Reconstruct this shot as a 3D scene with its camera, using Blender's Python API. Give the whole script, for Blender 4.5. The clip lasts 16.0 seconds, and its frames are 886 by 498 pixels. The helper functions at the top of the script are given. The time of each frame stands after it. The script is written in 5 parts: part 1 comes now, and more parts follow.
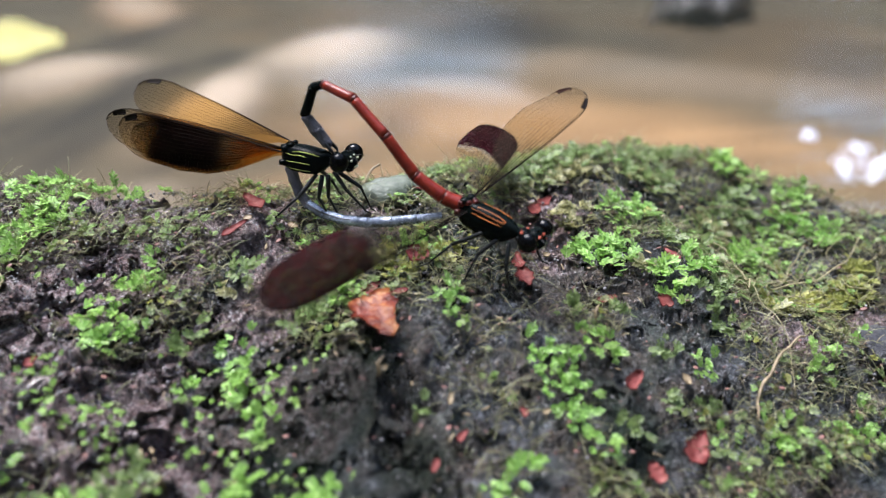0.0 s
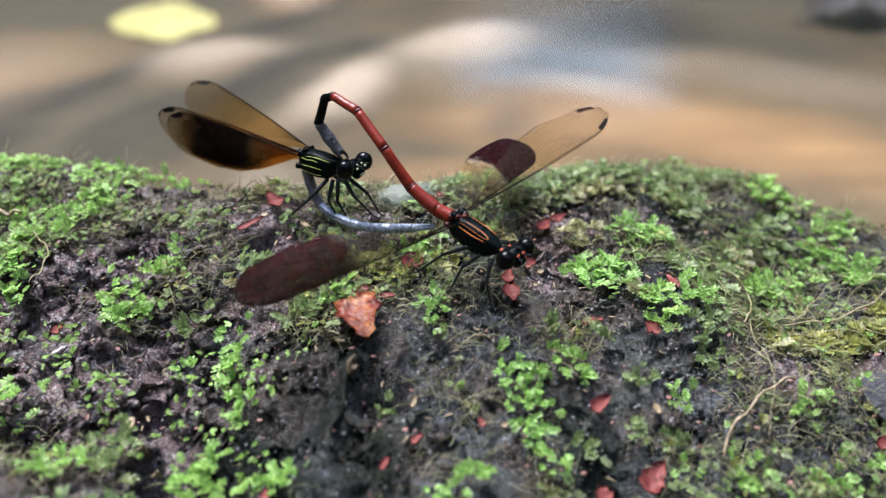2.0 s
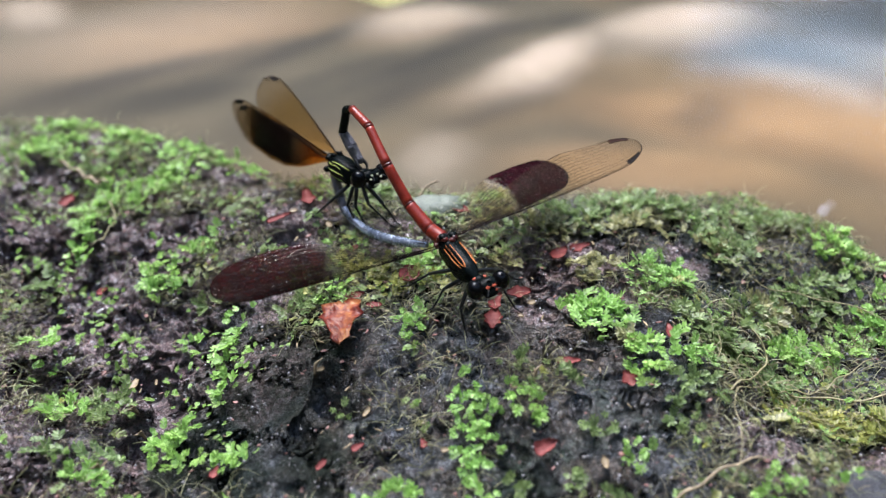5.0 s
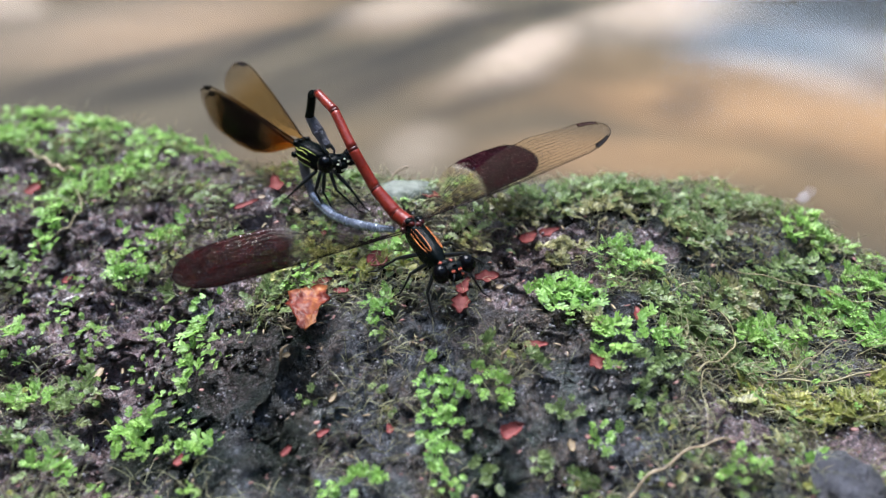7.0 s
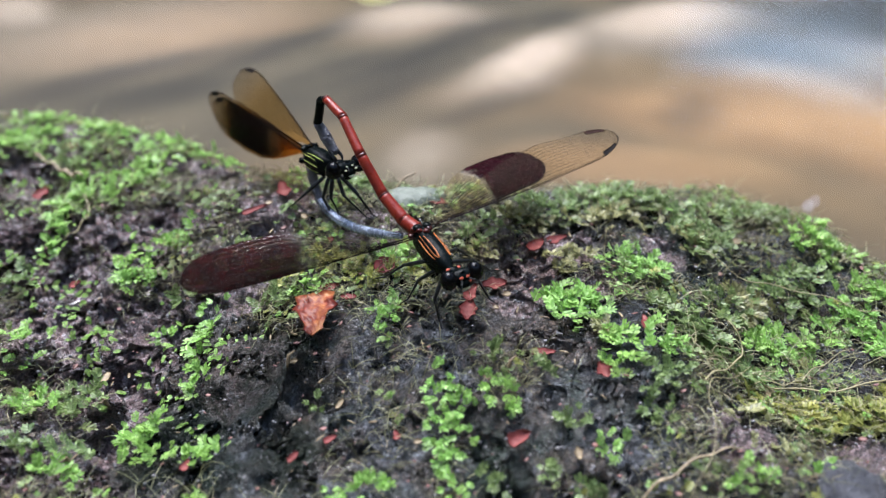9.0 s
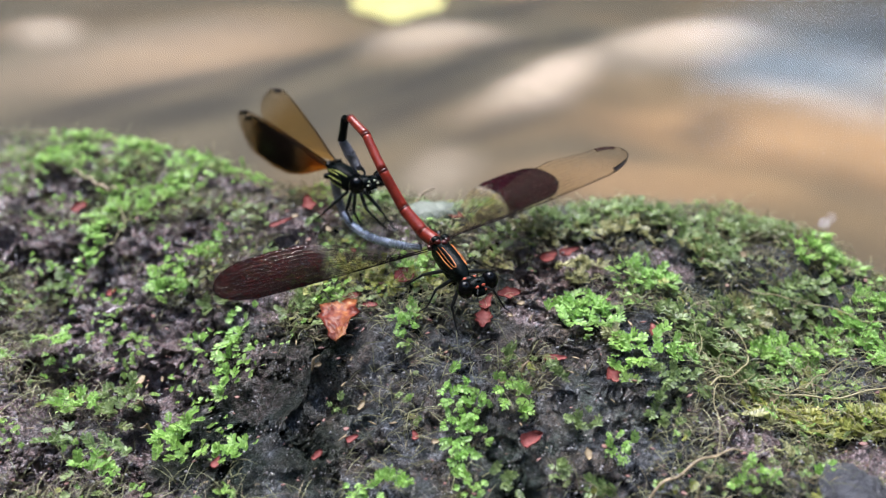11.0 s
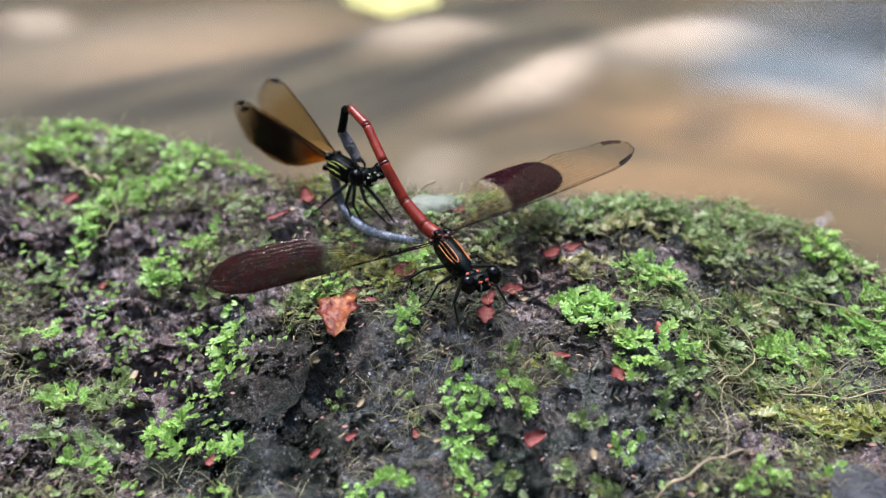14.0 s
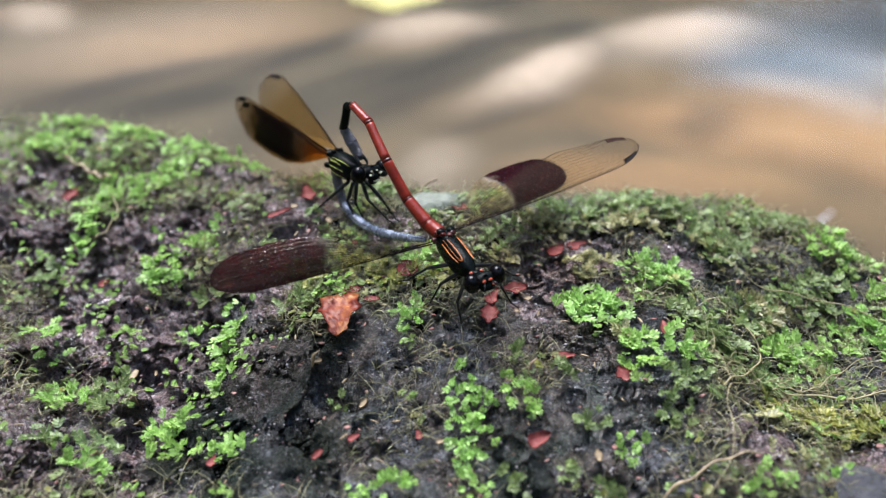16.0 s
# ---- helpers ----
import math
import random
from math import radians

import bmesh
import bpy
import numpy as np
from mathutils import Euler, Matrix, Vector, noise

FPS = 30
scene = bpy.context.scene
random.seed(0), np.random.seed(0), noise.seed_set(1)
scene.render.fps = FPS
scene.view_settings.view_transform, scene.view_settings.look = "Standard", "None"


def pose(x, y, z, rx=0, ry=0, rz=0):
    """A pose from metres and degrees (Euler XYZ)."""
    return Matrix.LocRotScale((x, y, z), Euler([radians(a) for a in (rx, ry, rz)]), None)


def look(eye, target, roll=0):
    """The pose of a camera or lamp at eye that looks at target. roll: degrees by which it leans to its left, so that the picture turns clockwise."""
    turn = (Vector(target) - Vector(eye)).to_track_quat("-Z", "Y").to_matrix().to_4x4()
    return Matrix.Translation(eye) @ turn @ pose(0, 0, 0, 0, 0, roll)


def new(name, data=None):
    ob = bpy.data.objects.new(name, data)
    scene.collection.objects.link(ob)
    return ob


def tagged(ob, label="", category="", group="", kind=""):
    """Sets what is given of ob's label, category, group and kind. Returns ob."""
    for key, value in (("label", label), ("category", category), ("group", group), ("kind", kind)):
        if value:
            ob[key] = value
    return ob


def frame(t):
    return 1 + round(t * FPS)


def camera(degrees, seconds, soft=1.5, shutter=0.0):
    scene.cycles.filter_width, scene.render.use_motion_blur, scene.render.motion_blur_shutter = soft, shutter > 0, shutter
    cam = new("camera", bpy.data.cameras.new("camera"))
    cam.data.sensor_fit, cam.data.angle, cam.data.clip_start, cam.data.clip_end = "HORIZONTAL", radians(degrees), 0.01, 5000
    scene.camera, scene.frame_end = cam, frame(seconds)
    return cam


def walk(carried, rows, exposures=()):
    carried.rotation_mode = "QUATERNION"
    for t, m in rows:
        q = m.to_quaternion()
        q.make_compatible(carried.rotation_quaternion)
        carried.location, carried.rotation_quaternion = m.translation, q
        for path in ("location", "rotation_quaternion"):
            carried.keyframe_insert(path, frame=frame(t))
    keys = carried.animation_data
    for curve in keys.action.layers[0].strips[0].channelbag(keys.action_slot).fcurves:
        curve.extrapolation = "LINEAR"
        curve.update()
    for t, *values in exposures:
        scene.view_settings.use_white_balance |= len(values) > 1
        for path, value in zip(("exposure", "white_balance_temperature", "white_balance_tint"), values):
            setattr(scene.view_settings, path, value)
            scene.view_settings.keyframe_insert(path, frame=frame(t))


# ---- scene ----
# The camera and its walk.
cam = camera(57.5, 16.0, soft=1.2)
cam.data.dof.use_dof = True
cam.data.dof.focus_distance = 0.1095
cam.data.dof.aperture_fstop = 13.5
PATH = [
    (0, (-0.04677, -0.08001, 0.12407), (-0.00765, 0.00278, 0.08387), -0.80),
    (0.5, (-0.04009, -0.07986, 0.12882), (-0.00424, 0.00432, 0.08847), -1.11),
    (1, (-0.04036, -0.08344, 0.12646), (-0.00853, 0.00233, 0.08608), -1.33),
    (1.5, (-0.03415, -0.08689, 0.12680), (-0.00610, 0.00015, 0.08634), -1.08),
    (2, (-0.03086, -0.08930, 0.12805), (-0.00715, -0.00127, 0.08696), -0.49),
    (2.5, (-0.02439, -0.09439, 0.12848), (-0.00620, -0.00518, 0.08711), -0.06),
    (3, (-0.01607, -0.09646, 0.13191), (-0.00380, -0.00641, 0.09017), 0.08),
    (3.5, (-0.01113, -0.09855, 0.13433), (-0.00477, -0.00820, 0.09195), -0.18),
    (3.7, (-0.00967, -0.10005, 0.13451), (-0.00528, -0.00948, 0.09234), -0.18),
    (5.8, (-0.00147, -0.08842, 0.13542), (-0.00328, 0.00052, 0.08975), 0.02),
    (6, (-0.00182, -0.09187, 0.13322), (-0.00305, -0.00284, 0.08770), 0.00),
    (6.5, (0.00043, -0.09304, 0.13372), (-0.00006, -0.00404, 0.08811), -0.09),
    (7, (-0.00000, -0.09200, 0.13400), (-0.00000, -0.00290, 0.08860), -0.00),
    (7.5, (-0.00024, -0.09175, 0.13407), (0.00001, -0.00251, 0.08894), 0.24),
    (8, (-0.00033, -0.09245, 0.13369), (0.00001, -0.00318, 0.08863), 0.42),
    (8.5, (-0.00058, -0.09246, 0.13352), (-0.00033, -0.00315, 0.08855), 0.44),
    (9, (-0.00066, -0.09204, 0.13398), (-0.00098, -0.00256, 0.08935), 0.26),
    (9.5, (0.00061, -0.09673, 0.13623), (-0.00074, -0.00676, 0.09261), -0.13),
    (10, (-0.00003, -0.09788, 0.13602), (-0.00246, -0.00747, 0.09336), -0.35),
    (12.5, (-0.00071, -0.09643, 0.13494), (-0.00329, -0.00603, 0.09227), 0.00),
    (13, (-0.00132, -0.09610, 0.13459), (-0.00353, -0.00561, 0.09207), 0.26),
    (13.5, (-0.00172, -0.09559, 0.13445), (-0.00367, -0.00523, 0.09166), 0.43),
    (14, (-0.00177, -0.09540, 0.13416), (-0.00348, -0.00512, 0.09118), 0.55),
    (14.5, (-0.00156, -0.09495, 0.13430), (-0.00330, -0.00483, 0.09099), 0.52),
    (15, (-0.00191, -0.09435, 0.13412), (-0.00376, -0.00429, 0.09070), 0.55),
    (15.5, (-0.00270, -0.09405, 0.13424), (-0.00435, -0.00409, 0.09059), 0.64),
    (16, (-0.00217, -0.09415, 0.13421), (-0.00391, -0.00418, 0.09058), 0.58),
]
# The picture turns a little cooler in the middle of the shot.
EXPOSURES = [(0, 2.17, 6500, 10), (4.0, 2.17, 6500, 10), (6.0, 2.17, 6230, 10), (9.4, 2.17, 6250, 10), (10.2, 2.17, 6480, 10), (16, 2.17, 6500, 10)]
walk(cam, [(t, look(eye, target, roll)) for t, eye, target, roll in PATH], EXPOSURES)

# Light: an open sky over a stream in the woods, the sun behind thin cloud.
world = bpy.data.worlds.new("sky")
scene.world = world
world.use_nodes = True
wn = world.node_tree.nodes
sky = wn.new("ShaderNodeTexSky")
sky.sky_type = "NISHITA"
sky.sun_disc = False
sky.sun_elevation = radians(73)
sky.sun_rotation = radians(-35)
sky.air_density = 1.0
sky.dust_density = 1.2
wn["Background"].inputs["Strength"].default_value = 0.15
world.node_tree.links.new(sky.outputs["Color"], wn["Background"].inputs["Color"])

sun = new("sun", bpy.data.lights.new("sun", "SUN"))
sun.data.energy = 2.6
sun.data.angle = radians(28)
sun.data.color = (0.985, 0.975, 1.0)
sun.matrix_world = look((math.sin(radians(-35)) * 0.29, math.cos(radians(-35)) * 0.29, 0.956), (0, 0, 0))

# ---- materials ----


class Nodes:
    """A node material in the making."""

    def __init__(self, name):
        self.mat = bpy.data.materials.new(name)
        self.mat.use_nodes = True
        self.tree = self.mat.node_tree
        self.tree.nodes.clear()
        self.out = self.add("ShaderNodeOutputMaterial")
        self.coord = self.add("ShaderNodeTexCoord").outputs["Object"]

    def add(self, kind, **values):
        node = self.tree.nodes.new(kind)
        for key, value in values.items():
            self.put(node, key, value)
        return node

    def put(self, node, key, value):
        socket = node.inputs[key.replace("_", " ")]
        if isinstance(value, bpy.types.NodeSocket):
            self.tree.links.new(value, socket)
        elif isinstance(value, tuple) and len(value) == 3 and socket.type == "RGBA":
            socket.default_value = (*value, 1)
        else:
            socket.default_value = value

    def noise(self, scale, detail=4.0, rough=0.55, coord=None):
        node = self.add("ShaderNodeTexNoise", Scale=scale, Detail=detail, Roughness=rough)
        self.tree.links.new(coord or self.coord, node.inputs["Vector"])
        return node.outputs["Fac"]

    def ramp(self, fac, *stops):
        node = self.add("ShaderNodeValToRGB", Fac=fac)
        el = node.color_ramp.elements
        while len(el) < len(stops):
            el.new(0.5)
        for e, (at, c) in zip(el, stops):
            e.position = at
            e.color = (*c, 1) if isinstance(c, tuple) else (c, c, c, 1)
        return node.outputs["Color"]

    def mix(self, fac, a, b, how="MIX"):
        node = self.tree.nodes.new("ShaderNodeMix")
        node.data_type, node.blend_type = "RGBA", how
        for socket, value in ((node.inputs[0], fac), (node.inputs[6], a), (node.inputs[7], b)):
            if isinstance(value, bpy.types.NodeSocket):
                self.tree.links.new(value, socket)
            else:
                socket.default_value = (*value, 1) if isinstance(value, tuple) else value
        return node.outputs[2]

    def math(self, how, a, b=0.5, clamp=False):
        node = self.tree.nodes.new("ShaderNodeMath")
        node.operation, node.use_clamp = how, clamp
        for socket, value in zip(node.inputs, (a, b)):
            if isinstance(value, bpy.types.NodeSocket):
                self.tree.links.new(value, socket)
            else:
                socket.default_value = value
        return node.outputs[0]

    def step(self, value, low, high):
        node = self.tree.nodes.new("ShaderNodeMapRange")
        node.interpolation_type = "SMOOTHSTEP"
        self.tree.links.new(value, node.inputs[0])
        node.inputs[1].default_value, node.inputs[2].default_value = low, high
        return node.outputs[0]

    def bump(self, height, strength, distance):
        node = self.add("ShaderNodeBump", Strength=strength, Distance=distance, Height=height)
        return node.outputs["Normal"]

    def surface(self, shader):
        self.tree.links.new(shader, self.out.inputs["Surface"])
        return self.mat

    def principled(self, **values):
        return self.add("ShaderNodeBsdfPrincipled", **values).outputs[0]

    def blend(self, fac, a, b):
        node = self.add("ShaderNodeMixShader")
        for socket, value in zip(node.inputs, (fac, a, b)):
            if isinstance(value, bpy.types.NodeSocket):
                self.tree.links.new(value, socket)
            else:
                socket.default_value = value
        return node.outputs[0]


def rock_material():
    n = Nodes("wet_rock")
    mid, fine, grain = n.noise(330, 6, 0.68), n.noise(1300, 5, 0.7), n.noise(4200, 3, 0.7)
    tone = n.ramp(mid, (0.34, (0.010, 0.0105, 0.012)), (0.46, (0.031, 0.033, 0.037)), (0.56, (0.073, 0.078, 0.089)), (0.68, (0.18, 0.19, 0.215)))
    brown = n.ramp(fine, (0.32, (0.012, 0.008, 0.006)), (0.5, (0.050, 0.036, 0.026)), (0.68, (0.155, 0.112, 0.084)))
    col = n.mix(n.math("MULTIPLY", n.step(n.noise(95, 5, 0.62), 0.43, 0.58), 0.8), tone, brown)
    soil = n.add("ShaderNodeAttribute")
    soil.attribute_name = "soil"
    ground = n.step(n.math("ADD", soil.outputs["Fac"], n.math("SUBTRACT", n.noise(140, 4), 0.5)), 0.28, 0.6)
    earth = n.ramp(n.noise(800, 5, 0.7), (0.35, (0.042, 0.021, 0.023)), (0.47, (0.155, 0.100, 0.102)), (0.57, (0.28, 0.208, 0.214)), (0.66, (0.46, 0.43, 0.455)))
    col = n.mix(n.math("MULTIPLY", ground, 0.85), col, earth)
    algae = n.add("ShaderNodeAttribute")
    algae.attribute_name = "algae"
    slime = n.math("MULTIPLY", n.step(n.math("ADD", algae.outputs["Fac"], n.math("SUBTRACT", n.noise(220, 5, 0.65), 0.5)), 0.1, 0.9), 0.8)
    film = n.ramp(fine, (0.3, (0.010, 0.018, 0.013)), (0.7, (0.045, 0.066, 0.048)))
    col = n.mix(n.math("MULTIPLY", n.step(n.noise(70, 5, 0.6), 0.49, 0.62), n.math("SUBTRACT", 0.7, n.math("MULTIPLY", ground, 0.6))), col, film)
    col = n.mix(1.0, col, n.ramp(n.noise(1900, 4, 0.75), (0.36, 0.28), (0.5, 1.0), (0.63, 2.4)), "MULTIPLY")
    col = n.mix(n.math("MULTIPLY", n.step(n.noise(520, 4, 0.7), 0.58, 0.69), 0.6), col, (0.18, 0.115, 0.095))
    col = n.mix(n.math("MULTIPLY", n.step(grain, 0.57, 0.68), 0.6), col, (0.27, 0.27, 0.29))
    col = n.mix(n.math("MULTIPLY", n.step(grain, 0.46, 0.33), 0.7), col, (0.007, 0.006, 0.006))
    col = n.mix(slime, col, n.ramp(fine, (0.3, (0.006, 0.010, 0.007)), (0.7, (0.024, 0.036, 0.026))))
    rough = n.ramp(n.noise(260, 5), (0.42, 0.22), (0.58, 0.5))
    rise = n.math("ADD", n.math("MULTIPLY", fine, 0.7), n.math("MULTIPLY", grain, 0.3))
    wet = n.step(n.noise(160, 3), 0.45, 0.6)
    return n.surface(n.principled(Base_Color=col, Roughness=rough, Specular_IOR_Level=n.math("SUBTRACT", 0.55, n.math("MULTIPLY", slime, 0.48)), Coat_Weight=n.math("MULTIPLY", wet, n.math("SUBTRACT", 0.65, n.math("MULTIPLY", slime, 0.72), True)), Coat_Roughness=0.15, Coat_Normal=n.bump(n.noise(1100, 4, 0.65), 1.0, 0.0018), Normal=n.bump(rise, 1.0, 0.003)))


def moss_material(name, dark, light, tip, clear=0.48):
    n = Nodes(name)
    island = n.add("ShaderNodeNewGeometry").outputs["Random Per Island"]
    col = n.ramp(island, (0.0, dark), (0.6, light), (1.0, tip))
    col = n.mix(n.step(n.noise(230, 3), 0.42, 0.66), col, n.mix(0.45, col, dark))
    ran = n.add("ShaderNodeObjectInfo").outputs["Random"]
    col = n.mix(n.math("MULTIPLY", ran, 0.5), col, n.mix(1.0, col, (1.15, 1.0, 0.85), "MULTIPLY"))
    col = n.mix(n.math("MULTIPLY", n.step(n.noise(75, 3), 0.5, 0.64), 0.55), col, n.mix(island, (0.05, 0.046, 0.018), (0.15, 0.135, 0.05)))
    col = n.mix(n.math("MULTIPLY", n.noise(3000, 3), 0.3), col, dark)
    leaf = n.principled(Base_Color=col, Roughness=0.38, Specular_IOR_Level=0.5)
    thin = n.add("ShaderNodeBsdfTranslucent", Color=n.mix(0.3, col, tip)).outputs[0]
    return n.surface(n.blend(clear, leaf, thin))


def plain_material(name, a, b, scale=800, rough=0.5, coat=0.0, metal=0.0, relief=0.3, distance=0.0002, shine=0.5):
    n = Nodes(name)
    mid, fine = n.noise(scale, 4), n.noise(scale * 5, 3, 0.65)
    col = n.mix(n.math("MULTIPLY", fine, 0.35), n.ramp(mid, (0.32, a), (0.68, b)), a)
    shader = n.principled(Base_Color=col, Roughness=n.ramp(fine, (0.3, max(rough - 0.1, 0.03)), (0.7, rough + 0.1)), Metallic=metal,
                          Coat_Weight=coat, Coat_Roughness=0.12, Specular_IOR_Level=shine, Normal=n.bump(fine, relief, distance))
    return n.surface(shader)


def petal_material():
    n = Nodes("red_petal")
    ran = n.add("ShaderNodeObjectInfo").outputs["Random"]
    col = n.ramp(n.noise(700, 4), (0.3, (0.085, 0.014, 0.014)), (0.55, (0.21, 0.058, 0.052)), (0.75, (0.36, 0.16, 0.135)))
    col = n.mix(n.math("MULTIPLY", ran, 0.55), col, (0.06, 0.010, 0.009))
    return n.surface(n.blend(0.2, n.principled(Base_Color=col, Roughness=0.55, Specular_IOR_Level=0.15, Normal=n.bump(n.noise(2500), 0.4, 0.0002)),
                             n.add("ShaderNodeBsdfTranslucent", Color=col).outputs[0]))


def leaf_piece_material():
    n = Nodes("rotting_red_leaf")
    col = n.ramp(n.noise(420, 5, 0.6), (0.36, (0.060, 0.011, 0.008)), (0.48, (0.11, 0.024, 0.014)), (0.58, (0.20, 0.070, 0.027)), (0.70, (0.32, 0.17, 0.068)))
    col = n.mix(n.math("MULTIPLY", n.step(n.noise(1600, 4), 0.55, 0.75), 0.5), col, (0.16, 0.02, 0.012))
    return n.surface(n.principled(Base_Color=col, Roughness=0.38, Specular_IOR_Level=0.12, Normal=n.bump(n.noise(1800), 0.5, 0.0002)))


def wing_material(name, tint, dark, start, end, low=-1.0, high=2.0, film=0.16, solid=0.95, soft=0.035, tip=(0.92, 0.88, 0.80), fade=(0.45, 0.8), pale=0.2, folds=0.03, gloss=0.045, sparks=0.6):
    """A clear tinted membrane, paler to its tip, with a dark patch from start to end of its length, between low and high of its breadth."""
    n = Nodes(name)
    uv = n.add("ShaderNodeTexCoord").outputs["UV"]
    sep = n.add("ShaderNodeSeparateXYZ", Vector=uv)
    wave = n.math("MULTIPLY", n.math("SUBTRACT", n.noise(420, 3), 0.5), 0.16)
    s, v = n.math("ADD", sep.outputs[0], wave), n.math("ADD", sep.outputs[1], wave)
    patch = n.math("MULTIPLY", n.step(s, start - soft, start + soft), n.step(s, end + soft, end - soft))
    patch = n.math("MULTIPLY", patch, n.math("MULTIPLY", n.step(v, low - 0.08, low + 0.08), n.step(v, high + 0.1, high - 0.1)))
    fine = n.noise(2600, 3)
    # Shallow folds between the long veins.
    fold = n.math("ADD", n.math("MULTIPLY", n.math("SINE", n.math("MULTIPLY", v, 62.0)), folds), n.math("MULTIPLY", fine, 1.6))
    stain = n.mix(n.step(n.noise(700, 3), 0.4, 0.65), dark, tuple(2.6 * c for c in dark))
    col = n.mix(patch, tuple(pale * c for c in tint), stain)
    spark = n.math("ADD", n.math("MULTIPLY", n.step(n.noise(3300, 2), 0.58, 0.67), sparks), gloss)
    body = n.principled(Base_Color=col, Roughness=n.ramp(fine, (0.35, 0.14), (0.65, 0.3)), Specular_IOR_Level=spark, Normal=n.bump(fold, 0.6, 0.00008))
    hue = n.mix(n.step(sep.outputs[0], *fade), tint, tip)
    clear = n.add("ShaderNodeBsdfTransparent", Color=hue).outputs[0]
    fac = n.math("ADD", n.math("MULTIPLY", patch, solid - film), film)
    return n.surface(n.blend(fac, clear, body))


def water_material():
    n = Nodes("stream_water")
    ripple = n.math("ADD", n.noise(7, 2), n.math("MULTIPLY", n.noise(22, 0), 0.05))
    normal = n.bump(ripple, 0.04, 0.012)
    film = n.add("ShaderNodeBsdfGlossy", Color=(1, 1, 1), Roughness=0.15, Normal=normal).outputs[0]
    clear = n.add("ShaderNodeBsdfTransparent", Color=(0.90, 0.86, 0.78)).outputs[0]
    fresnel = n.add("ShaderNodeFresnel", IOR=1.33, Normal=normal).outputs[0]
    return n.surface(n.blend(fresnel, clear, film))


def bed_material():
    n = Nodes("stream_bed")
    silt = n.ramp(n.noise(6, 5), (0.3, (0.030, 0.026, 0.017)), (0.5, (0.052, 0.044, 0.029)), (0.7, (0.078, 0.066, 0.043)))
    col = n.mix(1.0, silt, n.ramp(n.noise(420, 4), (0.3, 0.75), (0.7, 1.1)), "MULTIPLY")
    col = n.mix(n.math("MULTIPLY", n.step(n.noise(2.6, 2), 0.45, 0.6), 0.6), col, n.mix(1.0, col, (1.5, 1.12, 0.74), "MULTIPLY"))
    lit_patches = n.add("ShaderNodeAttribute")
    lit_patches.attribute_name = "lit_patches"
    shade_bands = n.add("ShaderNodeAttribute")
    shade_bands.attribute_name = "shade_bands"
    ochre = n.add("ShaderNodeAttribute")
    ochre.attribute_name = "ochre"
    # Ochre silt, with the sun's brightening put into its colour.
    col = n.mix(ochre.outputs["Fac"], col, n.ramp(n.noise(12, 4), (0.3, (0.15, 0.090, 0.044)), (0.7, (0.24, 0.148, 0.074))))
    # Shade along the ripples, painted as near-black colour.
    col = n.mix(shade_bands.outputs["Fac"], col, (0.003, 0.0028, 0.002))
    # Dappled sun and sky reflections, painted as pale sand colour.
    col = n.mix(lit_patches.outputs["Fac"], col, n.ramp(n.noise(90, 4), (0.3, (0.24, 0.20, 0.168)), (0.7, (0.39, 0.335, 0.292))))
    return n.surface(n.principled(Base_Color=col, Roughness=0.85, Normal=n.bump(n.noise(260, 5), 0.5, 0.003)))


def unseen_wall_material():
    n = Nodes("unseen_dark_wall")
    col = n.ramp(n.noise(1.6, 8, 0.65), (0.3, (0.006, 0.008, 0.004)), (0.5, (0.03, 0.042, 0.016)), (0.72, (0.075, 0.085, 0.032)))
    return n.surface(n.principled(Base_Color=col, Roughness=0.9))


ROCK = rock_material()
MOSS_BRIGHT = moss_material("fresh_moss", (0.110, 0.225, 0.045), (0.25, 0.46, 0.098), (0.52, 0.75, 0.29))
MOSS_DULL = moss_material("old_moss", (0.060, 0.100, 0.032), (0.165, 0.245, 0.082), (0.37, 0.48, 0.22))
MOSS_YELLOW = moss_material("yellow_moss", (0.105, 0.120, 0.028), (0.28, 0.31, 0.075), (0.50, 0.51, 0.19))
MOSS_TAN = moss_material("tan_moss", (0.085, 0.090, 0.038), (0.24, 0.245, 0.105), (0.47, 0.47, 0.25), 0.35)
MOSS_TANGLE = moss_material("olive_moss_tangle", (0.075, 0.078, 0.040), (0.25, 0.255, 0.13), (0.50, 0.49, 0.29), 0.3)
MOSS_FIBRE = moss_material("dead_moss", (0.055, 0.042, 0.027), (0.21, 0.17, 0.105), (0.48, 0.42, 0.28), 0.15)
CRUMB = plain_material("rock_crumb", (0.020, 0.019, 0.019), (0.20, 0.19, 0.20), 900, 0.35)
LITTER = plain_material("plant_litter", (0.085, 0.058, 0.030), (0.25, 0.185, 0.10), 900, 0.6)
RED_CRUMB = plain_material("red_crumb", (0.05, 0.018, 0.014), (0.22, 0.10, 0.085), 900, 0.6)
PETAL = petal_material()
LEAF_PIECE = leaf_piece_material()
BLACK = plain_material("black_shell", (0.0012, 0.002, 0.002), (0.0035, 0.005, 0.0048), 900, 0.22, 0.0, 0.0, 0.3, shine=0.035)
LEG = plain_material("black_leg", (0.002, 0.0025, 0.003), (0.009, 0.010, 0.012), 900, 0.4, 0.0, shine=0.25)
EYE = plain_material("dark_eye", (0.0008, 0.0008, 0.001), (0.0025, 0.0025, 0.003), 2000, 0.13, 0.0, 0.0, 0.02, shine=0.12)
ORANGE = plain_material("orange_stripe", (0.26, 0.065, 0.008), (0.40, 0.12, 0.016), 1500, 0.5, shine=0.3)
CORAL = plain_material("coral_spot", (0.30, 0.05, 0.025), (0.42, 0.09, 0.05), 1500, 0.5, shine=0.3)
